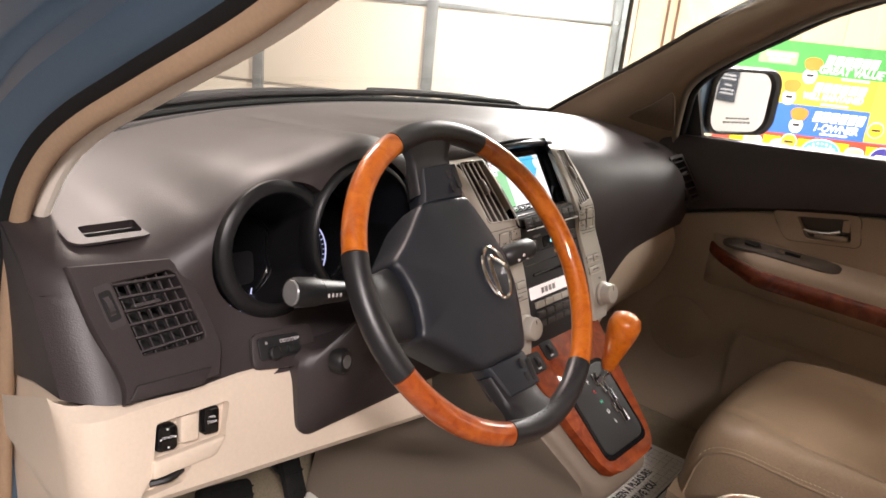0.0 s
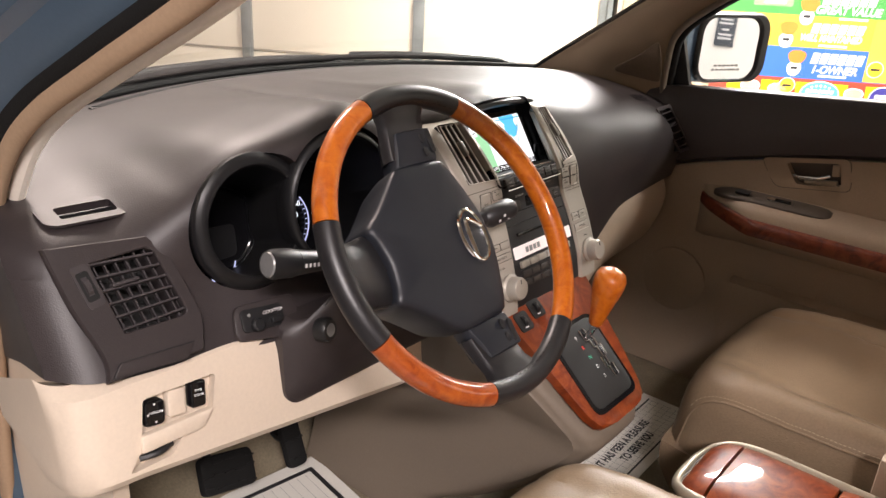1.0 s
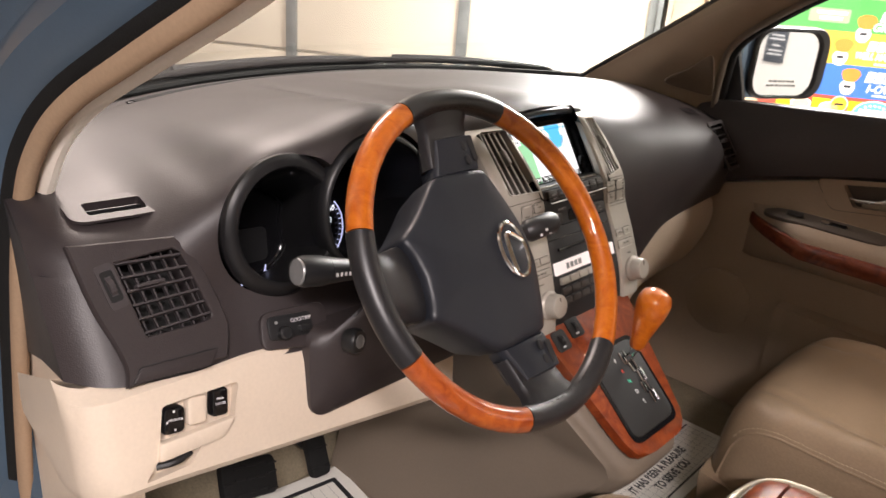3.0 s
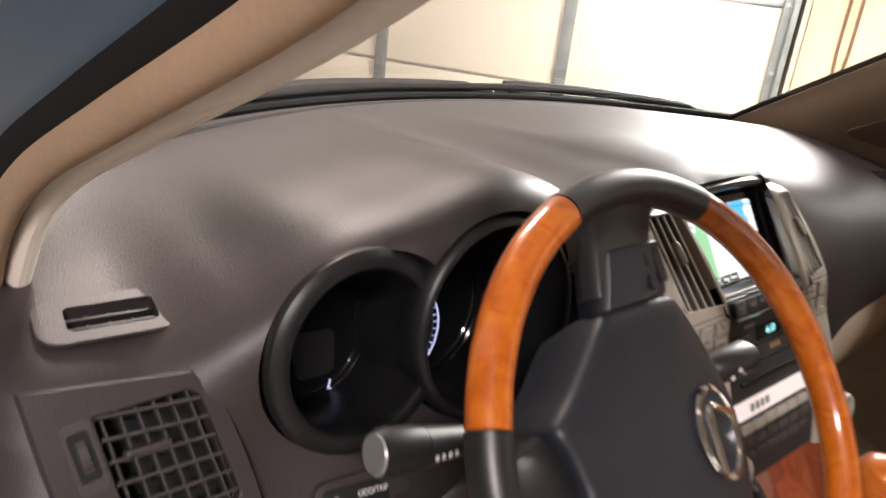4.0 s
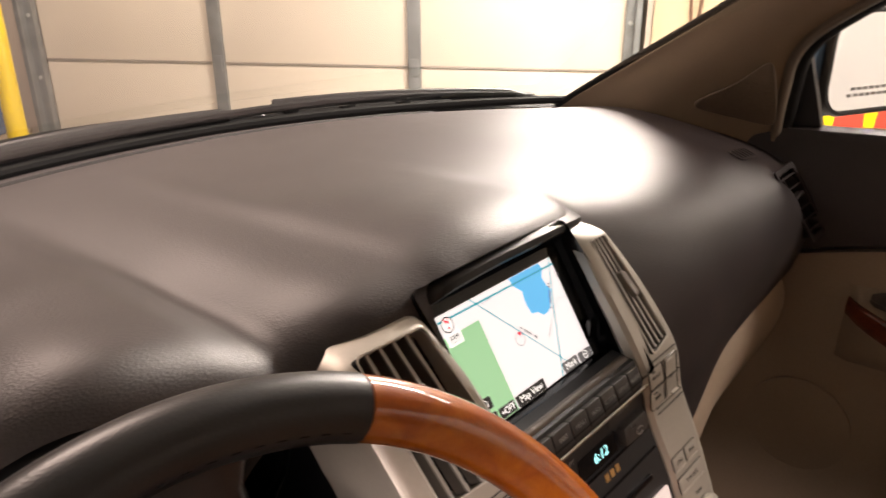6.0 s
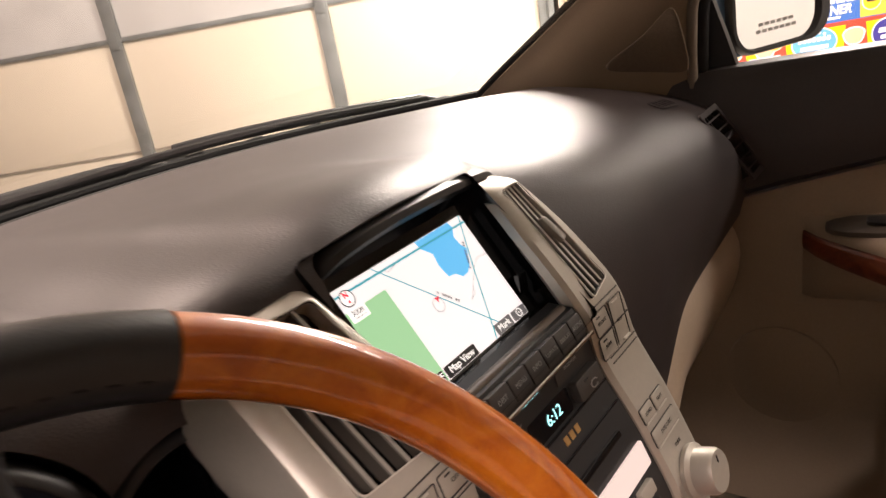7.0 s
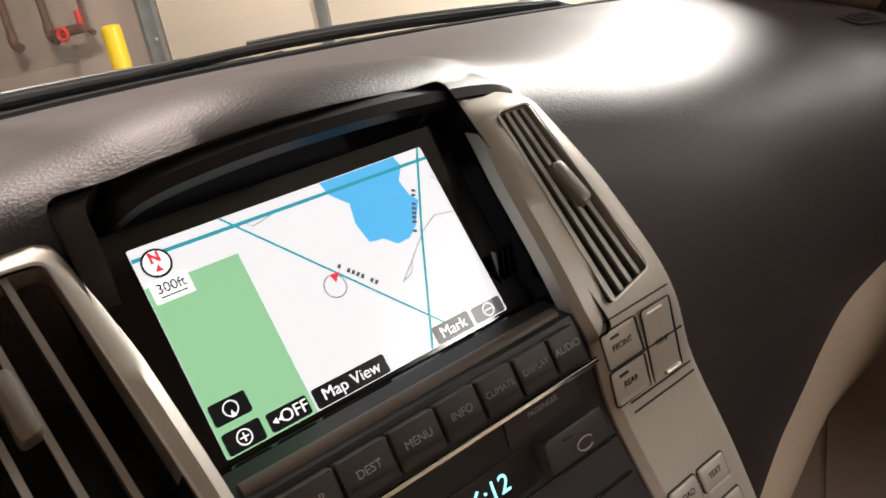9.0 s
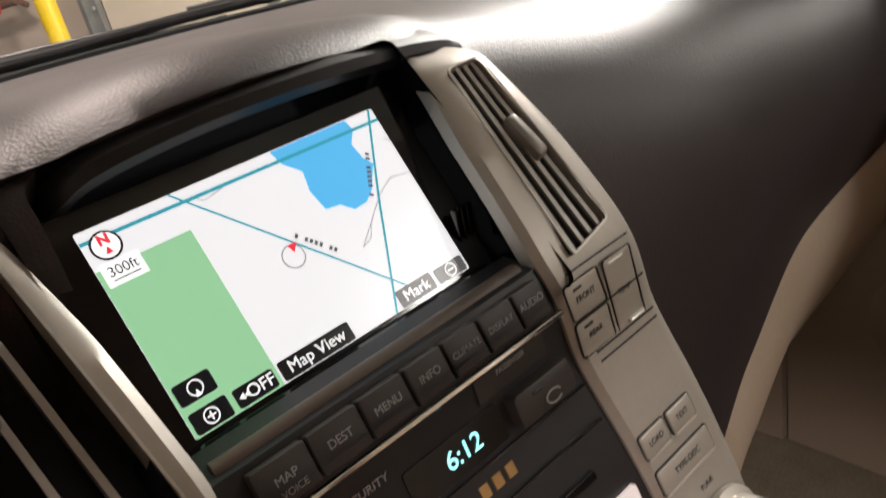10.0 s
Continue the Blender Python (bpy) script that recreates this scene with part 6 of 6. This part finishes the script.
    part("side_skin", loft([[(0.885, y, 0.25), (0.905, y, 0.5), (0.905, y, 0.8), (0.885, y, 1.045), (0.882, y, 1.045), (0.882, y, 0.25)] for y in (-1.05, -1.8, -2.64)]), "paint", b, "blue painted rear flank")
    part("tail_skin", box((1.72, 0.02, 0.98), (0.02, -2.645, 0.74), 0.008), "paint", b, "blue painted tail")
    part("windscreen_header", tube([(-0.56, -0.46, 1.53), (0, -0.38, 1.56), (0.56, -0.46, 1.53)], 0.03, 10, 14), "headliner", b)
    # closed tail, far sides and floor
    part("tail_panel", box((1.5, 0.06, 1.0), (0, -2.6, 0.75), 0.02), "taupe", b)
    part("side_wall", loft([[(0.80, y, 0.25), (0.80, y, 1.05), (0.88, y, 1.05), (0.88, y, 0.25)] for y in (-1.05, -2.6)]), "taupe", b)
    part("rear_post", box((0.06, 0.1, 0.6), (0.72, -1.15, 1.3), 0.02, None), "cloth", b)
    part("hinge_pillar", loft([[(-0.60, 0.40, z), (-0.72, 0.40, z), (-0.76, 0.45, z), (-0.80, 0.9, z), (-0.6, 0.9, z)] for z in (0.2, 0.9, 1.0)]), "paint", b)
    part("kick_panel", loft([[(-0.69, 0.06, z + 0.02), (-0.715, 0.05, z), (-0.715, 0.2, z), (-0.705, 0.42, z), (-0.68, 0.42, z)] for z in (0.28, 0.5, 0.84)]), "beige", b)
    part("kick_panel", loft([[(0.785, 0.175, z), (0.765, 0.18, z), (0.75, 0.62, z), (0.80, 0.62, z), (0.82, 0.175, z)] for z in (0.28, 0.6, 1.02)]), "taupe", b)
    part("sill", box((0.12, 2.4, 0.1), (-0.79, -0.75, 0.25), 0.02), "beige", b)
    ws = part("windscreen", loft([[(x * (1 - 0.16 * k), (ws_y(x) + 0.005) * (1 - k) + (-0.40 - 0.2 * x * x) * k + 0.03 * math.sin(k * math.pi), 1.056 - 0.03 * x * x + 0.5 * k) for x in np.linspace(-0.79, 0.79, 30)] for k in np.linspace(0, 1, 14)], closed=False), "windshield", b, "clear laminated windscreen")
    ws.visible_shadow = False
    part("glass_seal", tube([(x, ws_y(x) - 0.004, 1.058 - 0.03 * x * x) for x in np.linspace(-0.74, 0.76, 40)], 0.007, 8), "rubber", b)
    for k, (x0, x1, lift) in enumerate(((-0.55, 0.22, 0.0), (0.08, 0.7, 0.0))):
        w = thing("wiper", "black windscreen wiper with thin blade", "wiper", group="wipers")
        pts = [(x, ws_y(x) + 0.03 - 0.012 * math.sin((x - x0) / (x1 - x0) * 3.1), 1.066 - 0.035 * x * x + 0.008 * math.sin((x - x0) / (x1 - x0) * 3.1)) for x in np.linspace(x0, x1, 18)]
        part("blade", tube(pts, 0.007, 8), "rubber", w)
        part("arm", tube([(x, y + 0.02, z + 0.004) for x, y, z in pts[6:]] + [(x1 + 0.06, ws_y(x1) + 0.04, 1.05 - 0.035 * x1 * x1)], 0.006, 8), "black", w)
        part("pivot", lathe([(0.016, 0), (0.016, 0.018), (0.01, 0.024)], 16, pose(x1 + 0.06, ws_y(x1) + 0.04, 1.035 - 0.035 * x1 * x1)), "black", w)
    for x in (-0.05, 0.33):
        n = thing("washer_nozzle", "small black washer nozzle on the cowl", "nozzle", group="washer nozzles")
        part("nozzle", lathe([(0.012, 0), (0.013, 0.006), (0.008, 0.014), (0.003, 0.016)], 16, pose(x, 0.79, 1.028)), "black", n)
    floor = part("car_floor", box((1.68, 3.0, 0.03), (0, -1.1, 0.28)), "carpet", smooth=False)
    tagged(floor, "beige carpeted car floor", "car floor", kind="structure")
    toe = part("toe_board", loft([[(x, 0.36, 0.29), (x, 0.55, 0.45), (x, 0.6, 0.95), (x, 0.64, 0.95), (x, 0.6, 0.28)] for x in (-0.72, 0.80)]), "carpet")
    tagged(toe, "carpeted toe board under the dashboard", "car floor", kind="structure")
    r = thing("rear_view_mirror", "black interior rear view mirror", "mirror")
    part("housing", box((0.25, 0.04, 0.07), (0.03, -0.19, 1.415), 0.018, seg=3), "black", r)
    part("mirror_glass", box((0.23, 0.003, 0.055), (0.03, -0.2115, 1.415), 0.001), "mirror", r)
    part("stem", tube([(0.03, -0.17, 1.43), (0.02, -0.12, 1.46)], 0.01, 8), "black", r)


M["cowl_black"] = mat("weathered_black_cowl", (0.009, 0.009, 0.01), 0.5, vary=0.3, scale=20, bump=0.3, bump_scale=50, dist=0.002, spec=0.06)
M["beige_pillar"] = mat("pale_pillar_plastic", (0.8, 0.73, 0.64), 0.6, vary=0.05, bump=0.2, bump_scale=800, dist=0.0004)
M["cloth_dark"] = mat("dark_grille_cloth", (0.12, 0.085, 0.055), 0.9, vary=0.15, bump=0.6, bump_scale=500)
body_shell()


def floor_mats():
    p = thing("passenger_paper_mat", "white printed paper mat on the passenger floor", "paper mat", pose(0.376, -0.135, 0.2985, 0, 0, 1))
    sheet = part("sheet", box((0.46, 0.145, 0.0012), (0, 0.0, 0), 0), "paper", p, smooth=False)
    for y in (0.05, -0.05):
        part("border_line", box((0.43, 0.004, 0.0004), (0, y, 0.0009)), "ink", sheet, smooth=False)
    for text, x, y in (("IT HAS BEEN A PLEASURE", 0.0, 0.010), ("TO SERVE YOU", 0.01, -0.020)):
        words(text, 0.0265, "ink", pose(x, y, 0.0009) @ Matrix.Diagonal((0.78, 1, 1, 1)), sheet, bold=0.0009)
    for k in range(24):
        part("grid_line", box((0.0006, 0.096, 0.0002), (-0.21 + k * 0.0183, 0, 0.0008)), "grey_print", sheet, smooth=False)
    for k in range(6):
        part("grid_line", box((0.43, 0.0006, 0.0002), (0, -0.04 + k * 0.016, 0.0008)), "grey_print", sheet, smooth=False)
    d = thing("driver_paper_mat", "white paper mat with black border on the driver floor", "paper mat", pose(-0.36, 0.16, 0.2985, 0, 0, -8))
    sheet = part("sheet", box((0.36, 0.42, 0.0012), (0, 0, 0)), "paper", d, smooth=False)
    part("border", frame_ring(outline(0.31, 0.36, 0.004), outline(0.29, 0.34, 0.003), 0.0006, pose(0, 0, 0.0006)), "ink", sheet, smooth=False)
    for k in range(14):
        part("grid_line", box((0.0006, 0.33, 0.0002), (-0.13 + k * 0.02, 0, 0.0008)), "grey_print", sheet, smooth=False)


floor_mats()


# ---- by the garage wall ----
def wall_things():
    sign = thing("sale_banner", "bright printed sale banner in green, yellow, blue and red", "banner", ROOM @ pose(1.75, 3.62, 0.55))
    cols = (("red", (0.55, 0.06, 0.035), 0.0, 0.32), ("blue", (0.04, 0.13, 0.42), 0.32, 0.5), ("yellow", (0.62, 0.42, 0.05), 0.5, 0.68), ("green", (0.07, 0.3, 0.07), 0.68, 0.86))
    for name, c, z0, z1 in cols:
        part("band", box((1.4, 0.012, z1 - z0), (0, 0, (z0 + z1) / 2)), mat("banner_" + name, c, 0.45, vary=0.06, bump=0), sign, smooth=False)
    orange, tan, sky = mat("banner_orange", (0.75, 0.2, 0.03), 0.5, bump=0), mat("banner_tan", (0.7, 0.5, 0.3), 0.5, bump=0), mat("banner_sky", (0.1, 0.35, 0.7), 0.5, bump=0)
    face = lambda x, z, d=0.0065: plane_pose((x, -d, z), (1, 0, 0), (0, 0, 1))
    slant = Matrix(((1, 0.18, 0, 0), (0, 1, 0, 0), (0, 0, 1, 0), (0, 0, 0, 1)))

    def blob(name, x, z, w, h, colour, d=0.0065, wobble=0.0, lobes=3):
        return part(name, plate([(w * math.cos(a) * (1 + wobble * math.sin(lobes * a)), h * math.sin(a) * (1 + wobble * math.cos(2 * a))) for a in np.linspace(0, 2 * math.pi, 30, endpoint=False)], 0.0015, 0, face(x, z, d)), colour, sign)

    def bar(x, z, w, h, colour="white", d=0.0065):
        return part("lettering_bar", plate([(x + 0.18 * y, y) for x, y in outline(w, h, 0.004)], 0.0015, 0, face(x, z, d)), colour, sign, smooth=False)

    # maker's marks as bars of blocks, readable words as words
    for z, x0, h in ((0.772, 0.0, 0.056), (0.612, -0.03, 0.056), (0.443, 0.005, 0.062)):
        for i in range(6):
            bar(x0 - 0.125 + 0.05 * i, z, 0.042, h)
    for text, x, z, size in (("GREAT VALUE", 0.005, 0.714, 0.062), ("WELL MAINTAINED", -0.06, 0.556, 0.052), ("1-OWNER", 0.0, 0.377, 0.062)):
        words(text, size, "white", face(x, z, 0.0085) @ slant @ Matrix.Diagonal((0.92 if len(text) < 12 else 0.75, 1, 1, 1)), sign, bold=0.0022)
    for x, z in ((0.04, 0.672), (-0.04, 0.516), (-0.005, 0.342)):
        bar(x, z, 0.16, 0.012)
    for x, z in ((-0.226, 0.445), (-0.305, 0.605), (-0.215, 0.74)):
        blob("printed_shape", x, z, 0.05, 0.042, orange, 0.0068, 0.08)
        blob("printed_shape", x - 0.005, z - 0.07, 0.04, 0.045, "white", 0.0066, 0.05)
        bar(x - 0.005, z - 0.065, 0.04, 0.016, "ink", 0.0082)
    # round badges along the red foot
    blob("printed_badge", -0.055, 0.235, 0.115, 0.078, "white", 0.0068)
    blob("printed_badge", -0.055, 0.235, 0.108, 0.071, sky, 0.0084)
    for i in range(5):
        blob("printed_star", -0.105 + 0.025 * i, 0.285 - 0.0025 * (i - 2) ** 2, 0.007, 0.007, "white", 0.01)
    for i in range(7):
        bar(-0.126 + 0.0235 * i, 0.252, 0.018, 0.022, "white", 0.01)
    bar(-0.055, 0.212, 0.14, 0.02, "white", 0.01)
    blob("printed_badge", 0.30, 0.23, 0.075, 0.075, "white", 0.0068)
    blob("printed_badge", 0.30, 0.23, 0.068, 0.068, mat("banner_navy", (0.05, 0.04, 0.25), 0.45, bump=0), 0.0084)
    bar(0.30, 0.245, 0.08, 0.024, "white", 0.01)
    bar(0.305, 0.212, 0.07, 0.02, "white", 0.01)
    for x, z in ((-0.25, 0.275), (0.225, 0.40)):
        blob("printed_badge", x, z, 0.048, 0.048, "white", 0.0068)
        blob("printed_badge", x, z, 0.043, 0.043, mat("banner_amber", (0.85, 0.5, 0.03), 0.45, bump=0), 0.0084)
        bar(x, z, 0.05, 0.012, "ink", 0.01)
    for x, z in ((0.14, 0.24), (-0.30, 0.24), (0.44, 0.25), (-0.46, 0.25)):
        blob("printed_shape", x, z, 0.055, 0.05, "white", 0.0068, 0.1)
        blob("printed_shape", x, z, 0.047, 0.042, tan, 0.0084, 0.1)
    for x in (-0.27, -0.34, 0.42):
        bar(x, 0.195, 0.09, 0.022, "white", 0.01)
    part("banner_panel", plate(outline(0.22, 0.075, 0.01), 0.0015, 0, face(-0.42, 0.76)), mat("banner_light_green", (0.25, 0.6, 0.2), 0.45, bump=0), sign, smooth=False)
    for i, (w, z) in enumerate(((0.16, 0.775), (0.12, 0.745))):
        bar(-0.41, z, w, 0.018, "white", 0.0082)
    part("banner_panel", plate(outline(0.4, 0.35, 0.004), 0.0012, 0, face(0.37, 0.50, 0.0062)), "yellow_print", sign, smooth=False)
    for k in range(7):
        part("sunburst", plate([(-0.025, 0), (0.025, 0), (0.05, 0.3), (-0.05, 0.3)], 0.0015, 0, plane_pose((-0.55 + 0.2 * k, -0.0062, 0.0), (1, 0, 0), (0, 0, 1))), "yellow", sign, smooth=False)
    # wall boards above the banner and beside the door
    for k in range(7):
        b = part("wall_board", box((0.2385, 0.025, 3.5), (0.60 + 0.24 * k, 3.667, 1.77), 0.003), "board")
        b.matrix_world = ROOM
        tagged(b, "pale vertical wooden wall board", "wall board", group="wall boards", kind="structure")
    note = thing("wall_notice", "dark grey printed notice on the white wall", "notice", ROOM @ pose(5.09, -0.64, 0.96, 0, 0, -90))
    part("sheet", box((0.16, 0.006, 0.27), (0, 0, 0), 0.001), mat("slate_notice_print", (0.07, 0.08, 0.095), 0.6, vary=0.1, bump=0), note)
    for z, w in ((0.08, 0.1), (0.05, 0.12), (0.0, 0.06), (-0.04, 0.11), (-0.07, 0.11)):
        part("lettering_bar", box((w, 0.002, 0.012), (0, -0.0035, z)), "white", note, smooth=False)
    # bench with water jugs
    bench = thing("low_bench", "low pale wooden pallet bench by the wall", "bench", ROOM @ pose(-3.62, 3.29, 0.125, 0, 0, 22))
    for y in (-0.13, 0.04):
        part("board", box((1.2, 0.16, 0.025), (0, y, 0.255), 0.004), "board", bench)
    part("front_board", box((1.2, 0.025, 0.2), (0, -0.22, 0.14), 0.004), "board", bench)
    for x in (-0.5, -0.2, 0.12, 0.42):
        part("knot_hole", box((0.05, 0.006, 0.07), (x, -0.234, 0.17), 0.002), "ink", bench, smooth=False)
    for x in (-0.55, 0, 0.55):
        part("leg", box((0.09, 0.32, 0.365), (x, -0.04, 0.058), 0.005), "board", bench)
    for a, b, w, h, label in ((-3.71, 3.21, 1.0, 1.06, "large blue clear plastic water jug with white cap"), (-3.49, 3.31, 0.84, 0.94, "blue clear plastic water jug with white cap"), (-3.285, 3.44, 0.95, 0.82, "squat blue clear plastic water jug with white cap")):
        jug = thing("water_jug", label, "water jug", ROOM @ pose(a, b, 0.393, 0, 0, 40 * a), group="water jugs")
        part("bottle", lathe([(r * w, z * h) for r, z in ((0.11, 0), (0.13, 0.01), (0.135, 0.05), (0.13, 0.06), (0.135, 0.07), (0.135, 0.17), (0.13, 0.18), (0.135, 0.19), (0.135, 0.27), (0.12, 0.32), (0.07, 0.37), (0.035, 0.395), (0.028, 0.42), (0.028, 0.455))], 28), "jug", jug)
        part("cap", lathe([(r, z + 0.455 * (h - 1)) for r, z in ((0.03, 0.44), (0.033, 0.445), (0.033, 0.485), (0.028, 0.49))], 20), "white", jug)
    # pipes and a red valve on the wall
    for a in (-4.03, -3.72, -3.43):
        p = thing("wall_pipe", "brown steel pipe clamped to the wall", "pipe", ROOM @ pose(a, 3.6, 0), group="wall pipes")
        part("pipe", tube([(0, 0, 1.17 + (a + 4.03) * 0.05), (0, 0, 3.4)], 0.024 if a < -3.5 else 0.013, 12), "rust", p)
        part("elbow", tube([(0, 0, 1.21 + (a + 4.03) * 0.05), (0.01, -0.01, 1.14 + (a + 4.03) * 0.05), (0.06, -0.02, 1.11 + (a + 4.03) * 0.05)], 0.03 if a < -3.5 else 0.017, 12, 8), "rust", p)
    cd = thing("wall_conduit", "pair of thin pale conduits running up the wall", "conduit", ROOM @ pose(0.68, 3.63, 0))
    for s in (-1, 1):
        part("conduit", tube([(s * 0.012, 0, 1.0), (s * 0.02, 0, 1.1), (s * 0.028, 0, 1.2), (s * 0.028, 0, 3.2)], 0.008, 8), "rust", cd)
    v = thing("valve", "red handled pipe valve by the door", "valve", ROOM @ pose(-3.53, 3.56, 1.16))
    part("body", tube([(-0.16, 0, 0), (0.12, 0, 0.02)], 0.03, 12), "rust", v)
    part("handwheel", tube([(0.035 * math.cos(a), -0.06, 0.035 * math.sin(a)) for a in np.linspace(0, 2 * math.pi, 24)], 0.012, 8), "red_print", v)
    part("stem", tube([(0, 0, 0), (0, -0.06, 0)], 0.012, 8), "red_print", v)
    part("nipple", tube([(0.1, 0, 0), (0.1, 0, 0.12)], 0.02, 10), "red_print", v)


M["yellow_print"] = mat("yellow_banner_print", (0.65, 0.47, 0.07), 0.45, vary=0.05, bump=0)
M["rust"] = mat("rusty_brown_pipe", (0.14, 0.07, 0.045), 0.6, vary=0.3, scale=14, bump=0.2, bump_scale=60)
wall_things()
